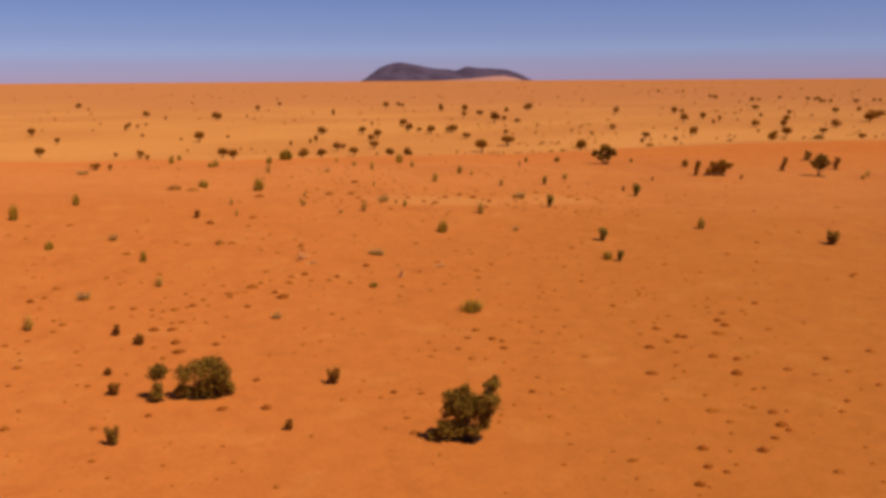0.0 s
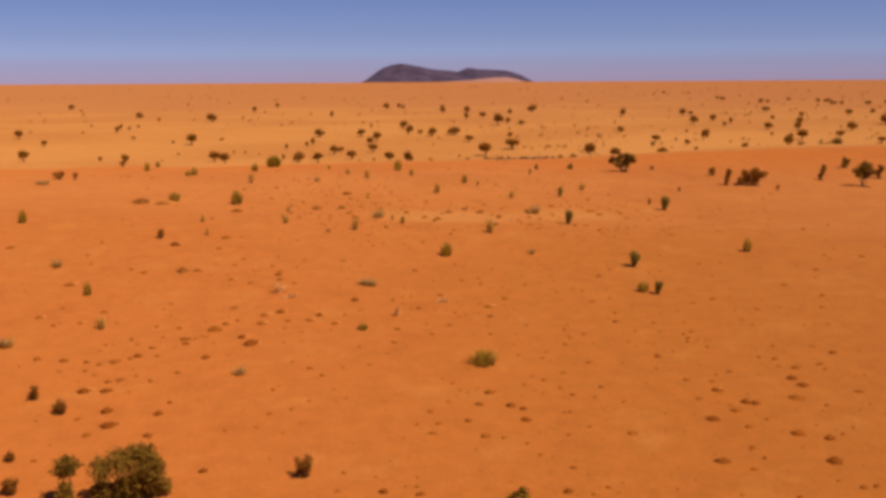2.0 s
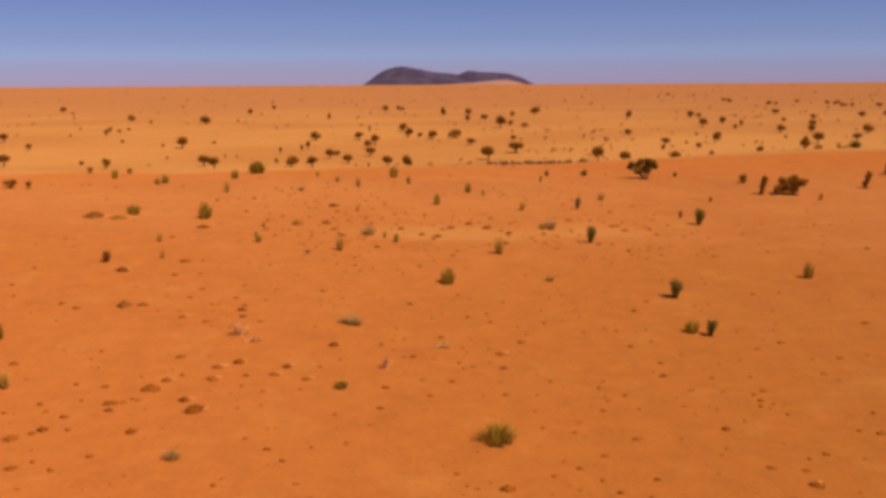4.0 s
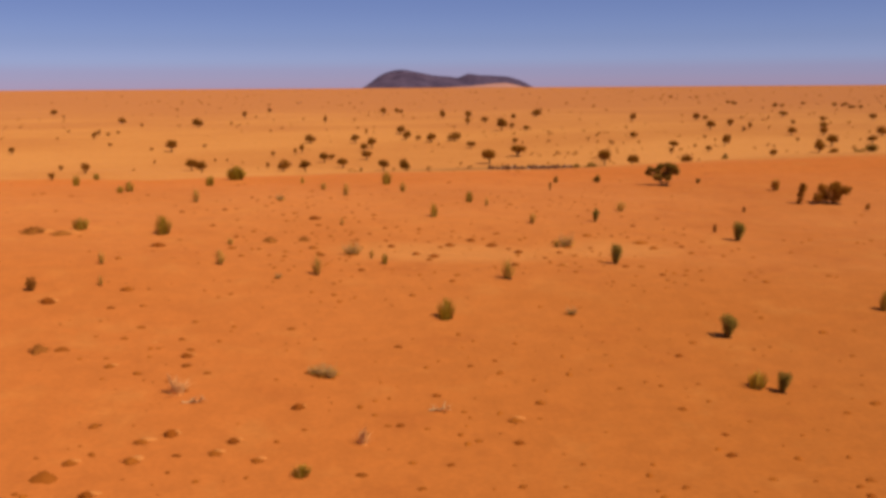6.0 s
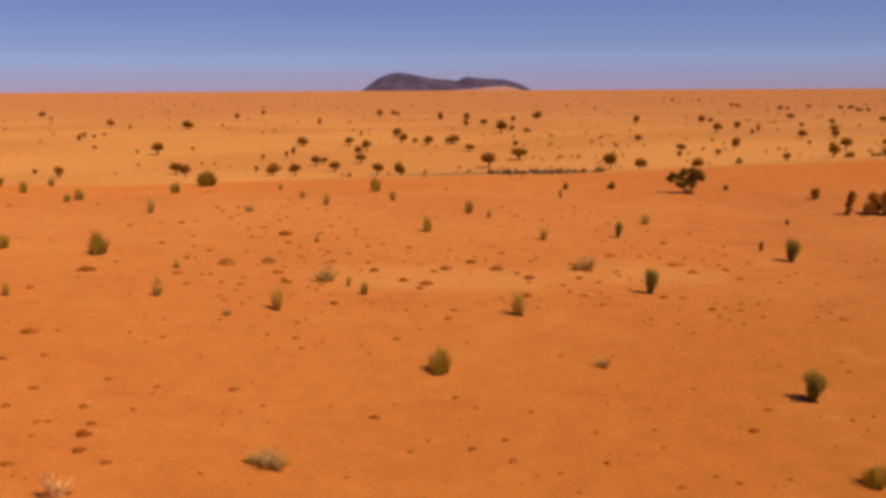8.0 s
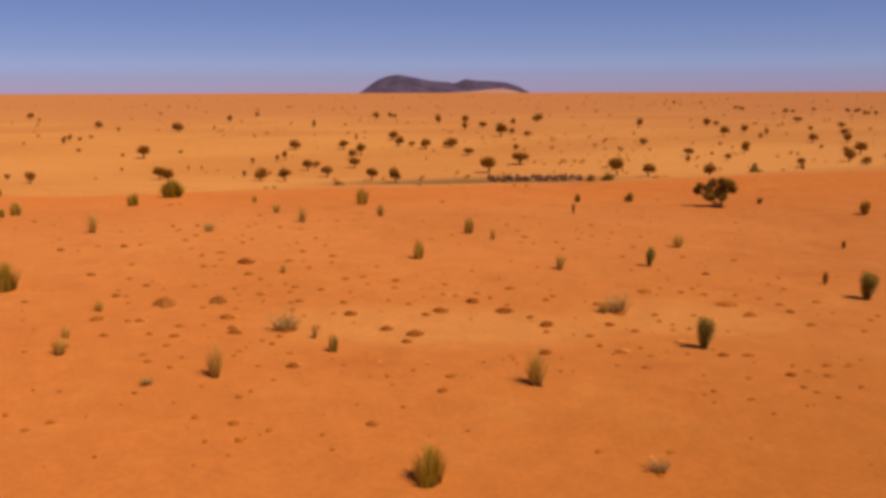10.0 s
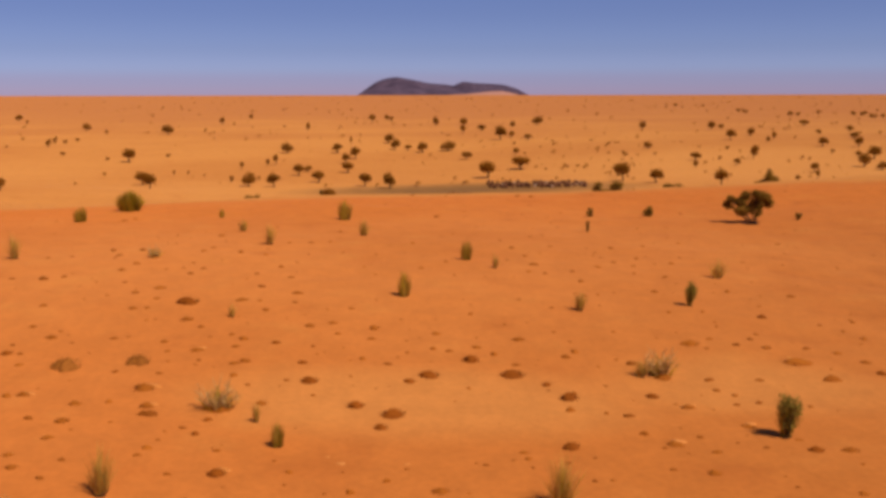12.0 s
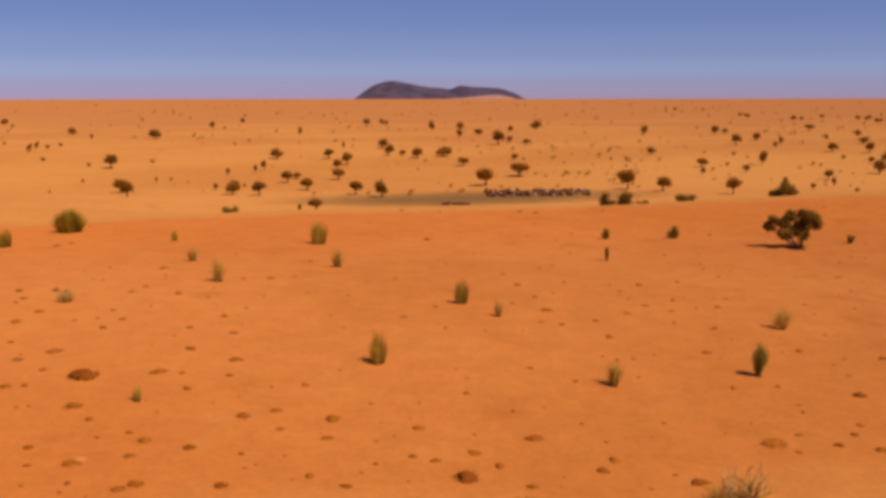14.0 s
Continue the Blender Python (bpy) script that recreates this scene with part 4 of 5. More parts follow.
FAINT_TUFTS_F = [(-26.3, 86.3, 0.63), (30.3, 86.7, 0.28), (15.4, 86.7, 0.21), (-39.0, 87.1, 0.29), (-22.1, 87.5, 0.35), (16.7, 87.8, 0.34), (2.5, 88.0, 0.21), (7.5, 88.1, 0.27), (-6.8, 88.1, 0.33), (18.1, 88.3, 0.22), (22.7, 88.4, 0.30), (-21.9, 88.7, 0.42), (13.6, 88.9, 0.16), (14.7, 89.3, 0.28), (4.5, 89.6, 0.33), (-14.9, 90.0, 0.16), (19.9, 90.4, 0.56), (-5.9, 90.4, 0.15), (-14.9, 90.7, 0.16), (11.8, 90.8, 0.67), (-34.5, 91.2, 0.29), (21.8, 91.5, 0.71), (17.3, 91.5, 0.17), (23.3, 92.0, 0.31), (20.9, 92.2, 0.24), (-15.6, 93.5, 0.17), (-7.2, 93.6, 0.20), (-8.1, 93.7, 0.16), (19.6, 93.9, 0.31), (22.2, 94.1, 0.25), (5.0, 94.3, 0.11), (13.5, 94.4, 0.31), (3.7, 94.4, 0.16)]
FAINT_TUFTS_G = [(10.7, 94.5, 0.30), (2.1, 94.9, 0.11), (-0.7, 95.3, 0.11), (-29.1, 95.3, 0.24), (22.8, 95.5, 0.25), (-7.8, 95.6, 0.40), (-14.5, 95.9, 0.67), (6.9, 96.5, 0.26), (8.0, 96.5, 0.26), (-19.2, 96.8, 0.40), (1.3, 96.8, 0.50), (5.8, 97.1, 0.10), (16.5, 97.5, 0.23), (-4.1, 97.6, 0.22), (-0.5, 97.6, 0.36), (-22.1, 97.8, 0.78), (-6.4, 98.1, 0.17), (-14.9, 98.5, 0.70), (9.3, 99.1, 0.28), (18.6, 99.2, 0.30), (-14.1, 99.2, 0.13), (-41.3, 99.3, 0.45), (-13.8, 99.4, 0.13), (5.2, 99.4, 0.13), (-4.9, 99.5, 0.13), (13.1, 99.5, 0.24), (3.9, 99.6, 0.13), (-2.9, 99.8, 0.53), (1.6, 99.9, 0.13), (20.5, 100.0, 0.19), (8.4, 100.0, 0.18), (-8.9, 100.2, 0.23), (-11.1, 100.2, 0.13)]
FAINT_TUFTS_H = [(-15.9, 100.3, 0.52), (18.4, 100.3, 0.36), (-21.1, 100.4, 0.34), (19.5, 100.7, 0.31), (12.0, 100.7, 0.24), (9.5, 101.4, 0.30), (-11.6, 101.6, 0.19), (10.5, 101.7, 0.14), (-33.2, 101.7, 0.57), (7.7, 101.9, 0.24), (4.3, 102.1, 0.19), (11.2, 102.1, 0.14), (13.8, 102.1, 0.14), (-23.9, 102.2, 0.28), (-18.9, 102.2, 0.61), (8.6, 102.3, 0.19), (19.8, 102.6, 0.15), (32.7, 102.7, 0.36), (-23.7, 103.1, 0.20), (13.7, 103.2, 0.14), (-21.8, 103.2, 0.28), (-7.8, 103.4, 0.14), (-9.0, 103.5, 0.25), (12.2, 103.8, 0.37), (-46.0, 104.0, 0.75), (8.6, 104.1, 0.25), (36.7, 105.1, 0.38), (-22.0, 105.7, 0.62), (-8.5, 106.0, 0.20), (-33.5, 106.4, 0.49), (-7.1, 108.2, 0.19), (-6.6, 108.5, 0.23), (38.5, 108.6, 0.40)]
FAINT_TUFTS_I = [(-0.1, 108.6, 0.14), (8.6, 108.8, 0.15), (1.4, 109.1, 0.23), (-14.9, 109.2, 0.38), (-7.1, 109.4, 0.15), (-20.7, 109.7, 0.36), (-13.7, 109.8, 0.16), (-22.5, 110.4, 0.17), (-23.8, 110.6, 0.24), (9.8, 110.6, 0.11), (-19.5, 110.9, 0.17), (14.0, 111.0, 0.30), (-12.7, 111.0, 0.21), (46.1, 111.0, 0.36), (0.1, 111.2, 0.15), (-1.2, 111.2, 0.28), (-4.2, 111.3, 0.09), (-3.1, 111.4, 0.20), (-8.1, 111.9, 0.43), (-15.6, 112.0, 0.27), (13.5, 112.4, 0.40), (-32.6, 112.5, 0.42), (17.4, 112.8, 0.32), (0.4, 112.9, 0.57), (16.7, 113.4, 0.42), (-7.0, 113.9, 0.31), (16.3, 113.9, 0.43), (18.9, 114.0, 0.39), (22.1, 114.1, 0.39), (-2.8, 114.4, 0.16), (-33.3, 114.6, 0.34), (-6.0, 114.7, 0.13), (-34.2, 114.8, 0.34)]
FAINT_TUFTS_J = [(-4.1, 114.9, 0.17), (-11.8, 114.9, 0.34), (12.3, 115.4, 0.22), (28.9, 115.6, 0.53), (5.8, 115.6, 0.25), (6.4, 115.7, 0.21), (-0.3, 116.2, 0.21), (-11.6, 116.2, 0.35), (12.2, 116.2, 0.14), (-18.9, 116.3, 0.33), (3.9, 116.5, 0.17), (-4.7, 116.6, 0.18), (24.1, 116.7, 0.19), (3.3, 117.1, 0.18), (15.2, 117.2, 0.24), (6.1, 117.4, 0.18), (-7.0, 117.6, 0.14), (-21.3, 117.6, 0.19), (20.5, 117.8, 0.34), (-9.0, 118.1, 0.23), (-12.3, 118.8, 0.20), (-9.0, 118.9, 0.15), (-28.2, 119.1, 0.35), (-26.0, 119.2, 0.20), (-8.5, 119.3, 0.37), (29.4, 119.4, 0.45), (-14.1, 119.5, 0.43), (10.3, 119.6, 0.33), (-24.0, 119.7, 0.20), (-11.2, 119.7, 0.20), (-23.5, 120.1, 0.27), (19.2, 120.4, 0.19), (3.0, 120.5, 0.09)]
FAINT_TUFTS_K = [(-10.1, 120.5, 0.83), (9.8, 120.5, 0.16), (22.3, 121.0, 0.20), (42.9, 121.3, 0.58), (-21.3, 121.7, 0.28), (8.1, 121.8, 0.52), (1.4, 122.9, 0.16), (-15.2, 123.0, 0.17), (25.6, 123.3, 0.46), (-2.8, 124.5, 0.10), (-1.3, 124.6, 0.12), (-5.6, 124.8, 0.31), (7.8, 125.2, 0.22), (12.5, 125.2, 0.43), (-11.0, 125.2, 0.38), (-3.0, 125.6, 0.22), (2.4, 126.0, 0.12), (12.5, 126.4, 0.49), (-9.8, 126.4, 0.24), (-31.8, 126.5, 0.49), (34.0, 126.6, 0.22), (-11.1, 126.8, 0.21), (18.1, 127.0, 0.90), (-9.8, 127.0, 0.28), (-17.8, 127.4, 0.36), (22.2, 127.4, 0.22), (-1.5, 127.5, 0.48), (23.3, 128.0, 0.31), (9.5, 128.2, 0.70), (5.3, 128.4, 0.13), (-18.6, 128.5, 0.37), (18.7, 128.5, 0.20), (-1.1, 128.5, 0.20)]
FAINT_TUFTS_L = [(-4.8, 128.5, 0.21), (8.9, 128.7, 0.29), (-4.5, 128.8, 0.17), (6.6, 128.9, 0.59), (-16.1, 129.0, 0.25), (-0.7, 129.2, 0.28), (1.2, 129.4, 0.43), (-5.1, 129.5, 0.29), (-12.0, 129.5, 0.55), (-3.7, 129.5, 0.17), (-17.3, 129.6, 0.60), (-14.5, 129.9, 0.48), (-16.7, 130.1, 0.14), (-13.9, 130.2, 0.31), (-10.1, 130.4, 0.27), (38.1, 130.7, 0.29), (-17.3, 130.7, 0.32), (13.6, 130.7, 0.31), (-9.2, 130.9, 0.35), (-0.8, 131.0, 0.18), (-2.5, 131.1, 0.54), (7.1, 131.1, 0.22), (18.6, 131.3, 0.50), (15.2, 131.3, 0.41), (32.7, 131.4, 0.43), (-0.2, 131.4, 0.18), (2.6, 131.5, 0.10), (11.5, 132.1, 0.19), (31.3, 132.1, 0.43), (18.2, 132.1, 0.15), (14.1, 132.1, 0.37), (-21.6, 132.3, 0.68), (16.2, 132.3, 0.43)]
FAINT_TUFTS_M = [(6.5, 132.7, 0.23), (-8.8, 132.8, 0.19), (12.7, 133.0, 0.15), (-13.5, 133.1, 0.20), (-7.0, 133.8, 0.15), (-1.2, 134.2, 0.19), (5.3, 134.2, 0.15), (0.6, 134.4, 0.15), (-6.2, 134.5, 0.15), (3.4, 134.9, 0.11), (-14.5, 135.1, 0.40), (-8.3, 135.1, 0.43), (20.8, 135.3, 0.29), (37.5, 135.8, 0.24), (-3.9, 135.8, 0.43), (23.1, 136.5, 0.37), (-7.0, 136.6, 0.40), (-2.7, 137.7, 0.21), (17.3, 138.3, 0.13), (-7.2, 138.6, 0.71), (35.6, 138.6, 0.26), (18.9, 139.1, 0.29), (-9.4, 140.0, 0.53), (-26.6, 140.2, 0.76), (-11.2, 140.5, 0.13), (18.9, 140.7, 0.19), (-39.6, 140.8, 0.58), (-17.5, 140.8, 0.36), (11.1, 141.5, 0.24), (-22.6, 141.7, 0.77), (-24.5, 141.8, 0.46), (21.7, 142.0, 0.66), (-21.6, 142.3, 0.46)]
FAINT_TUFTS_N = [(-14.4, 143.5, 0.48), (-10.4, 143.8, 0.47), (43.1, 144.2, 0.47), (3.6, 144.3, 0.19), (-3.2, 144.6, 0.25), (-8.1, 144.6, 0.20), (15.6, 144.8, 0.20), (21.4, 145.0, 0.15), (-16.3, 145.0, 0.35), (-15.3, 145.4, 0.27), (7.5, 146.1, 0.37), (20.8, 146.3, 0.28), (15.2, 146.7, 0.33), (15.4, 146.9, 0.45), (-0.4, 146.9, 0.49), (-15.1, 147.0, 0.33), (9.4, 147.2, 0.44), (13.5, 147.6, 0.33), (-13.5, 148.1, 0.21), (-8.6, 148.2, 0.27), (-25.1, 148.5, 0.39), (-20.7, 148.7, 0.42), (1.2, 149.2, 0.33), (7.1, 149.3, 0.70), (-34.2, 150.2, 0.29), (5.4, 150.8, 0.28), (22.0, 150.8, 0.23), (-19.1, 151.4, 0.44), (-21.8, 151.6, 0.51), (-3.6, 151.6, 0.28), (-19.8, 151.7, 0.64), (-31.8, 151.9, 0.29), (-1.7, 152.2, 0.16)]
FAINT_TUFTS_O = [(-6.0, 152.3, 0.35), (6.8, 152.5, 0.42), (25.0, 152.5, 0.25), (-15.2, 152.9, 0.50), (12.2, 152.9, 0.30), (22.3, 153.0, 0.38), (-11.4, 153.1, 0.30), (8.0, 153.7, 0.23), (-47.3, 153.7, 0.51), (-34.3, 154.1, 0.54), (-46.5, 154.2, 0.80), (-51.8, 154.6, 0.52), (12.1, 155.0, 0.37), (6.1, 155.9, 0.51), (-2.9, 156.0, 0.24), (11.8, 156.7, 0.24), (13.6, 156.7, 0.46), (-15.2, 156.9, 0.25), (9.1, 157.2, 0.39), (26.9, 157.4, 0.27), (5.5, 159.5, 0.32), (17.8, 161.0, 0.15), (-8.7, 161.8, 0.15), (27.9, 161.8, 0.53), (0.9, 162.2, 0.19), (8.1, 162.4, 0.34), (17.0, 162.8, 0.16), (-18.2, 162.9, 0.20), (9.2, 164.0, 0.35), (1.9, 164.0, 0.27), (26.8, 170.6, 0.23), (5.7, 175.4, 0.23), (25.3, 182.5, 0.46)]
FAINT_TUFTS_P = [(3.4, 187.7, 0.26), (41.0, 196.5, 0.46), (10.2, 201.6, 0.67), (1.5, 203.9, 0.44), (-2.6, 205.4, 0.70)]
PALE_HEAPS_A = [(-36.1, 128.3, 2.7), (-33.3, 128.0, 2.3), (-1.4, 50.9, 0.29), (-8.0, 92.9, 0.15), (-17.3, 99.6, 0.46), (-13.6, 103.4, 0.31), (8.2, 107.5, 0.31), (-0.3, 116.6, 0.29), (-2.5, 116.6, 0.41), (-3.0, 117.1, 0.22), (2.9, 124.2, 0.31)]


def acacia(k):
    """Flat-topped desert acacia of unit height and width."""
    rng = random.Random(100 + k)
    t = thing("acacia_tree", "dark olive flat-topped acacia on pale sand", "tree", "acacias on the plain")
    verts, faces, clumps = [], [], []
    fork = Vector((rng.uniform(-0.06, 0.06), rng.uniform(-0.06, 0.06), rng.uniform(0.20, 0.30)))
    limb(verts, faces, bent(rng, (0, 0, -0.03), fork, 3), 0.055, 0.04)
    part("trunk", mesh("trunk", verts, faces, [BARK], smooth=True), t)
    n = rng.choice((5, 6, 7))
    low = 0.30 if k in (2, 5) else 0.46
    for j in range(n):
        a = 2 * math.pi * (j + rng.uniform(-0.3, 0.3)) / n
        r = rng.uniform(0.17, 0.31)
        tip = Vector((r * math.cos(a), r * math.sin(a), rng.uniform(low, low + 0.22)))
        verts, faces = [], []
        limb(verts, faces, bent(rng, fork, tip, 4, 0.08), 0.028, 0.008, 5)
        part("branch", mesh("branch", verts, faces, [BARK], smooth=True), t)
        clumps.append((tip, (rng.uniform(0.18, 0.25), rng.uniform(0.18, 0.25), rng.uniform(0.17, 0.24))))
    clumps.append(((rng.uniform(-0.1, 0.1), rng.uniform(-0.1, 0.1), 0.66), (0.37, 0.37, 0.31)))
    part("crown", mesh("crown", *leaves(rng, clumps, 1250, 0.055), [ACACIA_LEAF]), t)
    return t


def shrub(k):
    """Dense leafy desert shrub of unit height and width, on several stems."""
    rng = random.Random(200 + k)
    brown = k >= 5
    t = thing("leafy_shrub", "small withered brown shrub on orange sand" if brown else "dense dark green leafy shrub on orange sand", "shrub", "leafy shrubs")
    verts, faces, clumps = [], [], []
    n = rng.choice((5, 6, 7))
    for j in range(n):
        a = 2 * math.pi * (j + rng.uniform(-0.35, 0.35)) / n
        r = rng.uniform(0.10, 0.33)
        tip = Vector((r * math.cos(a), r * math.sin(a), rng.uniform(0.40, 0.80)))
        verts, faces = [], []
        limb(verts, faces, bent(rng, (0.03 * math.cos(a), 0.03 * math.sin(a), -0.03), tip, 4, 0.08), 0.022, 0.006, 5)
        part("stem", mesh("stem", verts, faces, [BARK], smooth=True), t)
        clumps.append((tip, (rng.uniform(0.15, 0.23), rng.uniform(0.15, 0.23), rng.uniform(0.16, 0.24))))
        clumps.append((tip * 0.6, (0.19, 0.19, 0.18)))
    clumps.append(((0, 0, 0.2), (0.30, 0.30, 0.20)))
    part("foliage", mesh("foliage", *leaves(rng, clumps, 2000, 0.042), [BROWN_LEAF if brown else SHRUB_LEAF]), t)
    part("litter", mesh("litter", *dome(rng, 0.25, 0.25, 0.05), [LITTER_SHADE], smooth=True), t, "fallen leaf litter darkened as shade under the shrub")
    return t


def tussock(k):
    """Grass tussock of unit height and width. Kinds: 0 to 2 green, 3 to 5 half straw, 6 a dense green broom."""
    rng = random.Random(300 + k)
    dry = 3 <= k <= 5
    label = "straw-coloured and green grass tussock on sand" if dry else "green upright grass tussock on orange sand"
    if k == 6:
        label = "dense rounded bright green broom bush on the dune crest"
    t = thing("grass_tussock", label, "grass tussock", "grass tussocks")
    if k == 6:
        part("green_grass", mesh("green_grass", *blades(rng, 620, 0.28, 0.72, 1.0, 0.014, 0.62, 0.5), [GREEN_BLADE]), t)
    else:
        part("green_grass", mesh("green_grass", *blades(rng, 45 if dry else 190, 0.10 if dry else 0.26, 0.40 if dry else 0.55, 0.95, 0.014, 1.0 if dry else 0.45), [GREEN_BLADE]), t)
    part("dry_grass", mesh("dry_grass", *blades(rng, 170 if dry else 100, 0.12 if dry else 0.24, 0.45, 1.1 if dry else 1.04, 0.011, 1.0 if dry else 0.55), [STRAW_BLADE]), t, "straw-coloured dry blades")
    part("litter", mesh("litter", *dome(rng, 0.26, 0.24, 0.08), [LITTER_SHADE], smooth=True), t, "litter darkened as shade at the foot")
    return t


def upright_bush(k):
    """Bright green bush of unit height and width: an egg of upright leaves on a narrow foot."""
    rng = random.Random(700 + k)
    t = thing("upright_bush", "bright green egg-shaped leafy bush with a narrow foot on sand", "bush", "upright green bushes")
    clumps = []
    for j in range(7):
        a, r = j * 2.4, rng.uniform(0.10, 0.26)
        tip = Vector((r * math.cos(a) + 0.08, r * math.sin(a), rng.uniform(0.45, 0.78)))
        verts, faces = [], []
        limb(verts, faces, bent(rng, (0.03 * math.cos(a), 0.03 * math.sin(a), -0.03), tip, 4, 0.06), 0.022, 0.006, 5)
        part("stem", mesh("stem", verts, faces, [BARK], smooth=True), t)
        clumps.append((tip, (0.19, 0.19, 0.24)))
        clumps.append((tip * 0.5, (0.13, 0.13, 0.20)))
    clumps.append(((0.08, 0, 0.58), (0.30, 0.30, 0.36)))
    part("foliage", mesh("foliage", *leaves(rng, clumps, 2300, 0.036), [BROAD_LEAF]), t)
    part("shoot_tuft", mesh("shoot_tuft", *blades(rng, 60, 0.10, 0.6, 1.02, 0.014, 0.8), [GREEN_BLADE]), t, "young upright shoots")
    part("litter", mesh("litter", *dome(rng, 0.28, 0.22, 0.06), [LITTER_SHADE], smooth=True), t, "litter darkened as shade at the foot")
    return t


def twig_bush(k):
    """Nearly bare grey bush of unit height and width."""
    rng = random.Random(400 + k)
    pale = k == 3
    t = thing("dry_bush", "bleached pale dead bush fanned out on the sand" if pale else "low grey-brown heap of matted dry twigs" if k == 4 else "grey nearly leafless dry bush on orange sand", "dry bush", "dry bushes")
    verts, faces = [], []
    for _ in range(12 if pale else 34):
        a, r = rng.uniform(0, 2 * math.pi), rng.uniform(0.15, 0.5)
        tip = Vector((r * math.cos(a), r * math.sin(a), rng.uniform(0.3, 1.0)))
        if pale:
            tip = Vector(rng.choice(((-0.34, 0.0, 1.05), (-0.26, 0.06, 0.9), (0.34, 0.0, 0.55)))) * rng.uniform(0.85, 1.0)
        way = bent(rng, (0.08 * math.cos(a), 0.08 * math.sin(a), -0.02), tip, 4, 0.10)
        limb(verts, faces, way, 0.03 if pale else 0.016, 0.006, 4)
        for _ in range(4):
            p = way[rng.choice((1, 2, 3))]
            limb(verts, faces, bent(rng, p, p + (unit(rng) + Vector((0, 0, 0.8))) * rng.uniform(0.08, 0.2), 2, 0.1), 0.008, 0.003, 3)
    if k == 4:
        verts, faces = [], []
        for _ in range(70):
            a, r = rng.uniform(0, 2 * math.pi), 0.48 * math.sqrt(rng.random())
            foot = Vector((r * math.cos(a), r * math.sin(a), 0.65 * (1 - (r / 0.5) ** 2)))
            limb(verts, faces, bent(rng, foot, foot + (unit(rng) + Vector((0, 0, 0.6))) * rng.uniform(0.10, 0.28), 3, 0.1), 0.012, 0.004, 3)
    part("twig_crown", mesh("twig_crown", verts, faces, [CREAM_BLADE if pale else TWIG_MAT if k == 4 else GREY_TWIG]), t)
    part("green_grass", mesh("green_grass", *blades(rng, 60 if pale else 14 if k == 4 else 60, 0.16 if pale else 0.24, 0.30, 0.95 if pale else 0.85, 0.03 if pale else 0.014, 1.3 if pale else 0.8), [CREAM_BLADE if pale else GREEN_BLADE]), t, "sparse dry blades" if pale else "sparse green blades")
    if k == 4:
        part("litter", mesh("litter", *dome(rng, 0.44, 0.36, 0.55, 6, 14, 0.2), [TWIG_MAT], smooth=True), t, "matted twigs and sand")
    else:
        part("litter", mesh("litter", *dome(rng, 0.36, 0.28, 0.10), [DRIFT_HEAP if pale else TUFT_HEAP], smooth=True), t, "litter heap")
    return t


def dead_tuft(k):
    """Low worn mound of a dead grass clump, unit width: the first six kinds brown, the rest dark."""
    rng = random.Random(500 + k)
    dark = k >= 6
    v, f = dome(rng, 0.44, rng.uniform(0.30, 0.42), 0.26 if dark else 0.22, 6, 12, 0.15)
    slots = [0] * len(f)
    for count, spread, low, high, slot in ((110, 0.42, 0.06, 0.30 if dark else 0.25, 0), (26, 0.40, 0.08, 0.26, 1), (3 + 3 * (k % 3), 0.25, 0.14, 0.34, 2)):
        bv, bf = blades(rng, count, spread, low, high, 0.024, 0.35)
        f += [tuple(i + len(v) for i in q) for q in bf]
        slots += [slot] * len(bf)
        v += bv
    ob = new("dead_grass_tuft", mesh("dead_grass_tuft", v, f, [TUFT_DARK if dark else TUFT_HEAP, DEAD_TUFT, STRAW_BLADE], slots, True))
    return tagged(ob, "dark brown mound of a dead grass clump on orange sand" if dark else "low reddish-brown dead grass mound on orange sand", "grass tuft", "dead tufts on the dune")


def scrub_bush(k):
    """Small round brown bush of unit height and width on three stems."""
    rng = random.Random(800 + k)
    t = thing("scrub_bush", "small round brown scrub bush on open sand", "bush", "scrub bushes")
    clumps = [((0, 0, 0.45), (0.36, 0.36, 0.36))]
    for j in range(3):
        a = 2.1 * j + rng.uniform(-0.4, 0.4)
        tip = Vector((0.26 * math.cos(a), 0.26 * math.sin(a), rng.uniform(0.45, 0.75)))
        verts, faces = [], []
        limb(verts, faces, bent(rng, (0, 0, -0.03), tip, 3, 0.08), 0.03, 0.01, 5)
        part("stem", mesh("stem", verts, faces, [BARK], smooth=True), t)
        clumps.append((tip, (0.24, 0.24, 0.24)))
    part("foliage", mesh("foliage", *leaves(rng, clumps, 420, 0.07), [ACACIA_LEAF]), t)
    return t


acacias, shrubs, tussocks, twigs, tufts = Kit(acacia), Kit(shrub), Kit(tussock), Kit(twig_bush), Kit(dead_tuft)
uprights, scrubs = Kit(upright_bush), Kit(scrub_bush)
rng = random.Random(7)
for x, y, h, w in ACACIAS_A + ACACIAS_B + ACACIAS_C + ACACIAS_D:
    acacias.place(rng.choice((2, 5)) if y > 430 and rng.random() < 0.6 else rng.randrange(7), x, y, w * (1.24 if y > 430 else 1.14), h * (1.16 if y > 430 else 1.06), rng)
for x, y, h, w in SHRUBS:
    shrubs.place(rng.randrange(5), x, y, w * (1.4 if 240 < y < 265 else 1.15), h * (1.28 if 240 < y < 265 else 1.06), rng)
for x, y, h, w in GREEN_TUSSOCKS_A + GREEN_TUSSOCKS_B:
    kind = 6 if w > 2.3 else rng.randrange(3)
    tussocks.place(kind, x, y, w * (1.15 if kind == 6 else 1.28), h * (1.05 if kind == 6 else 1.24), rng)
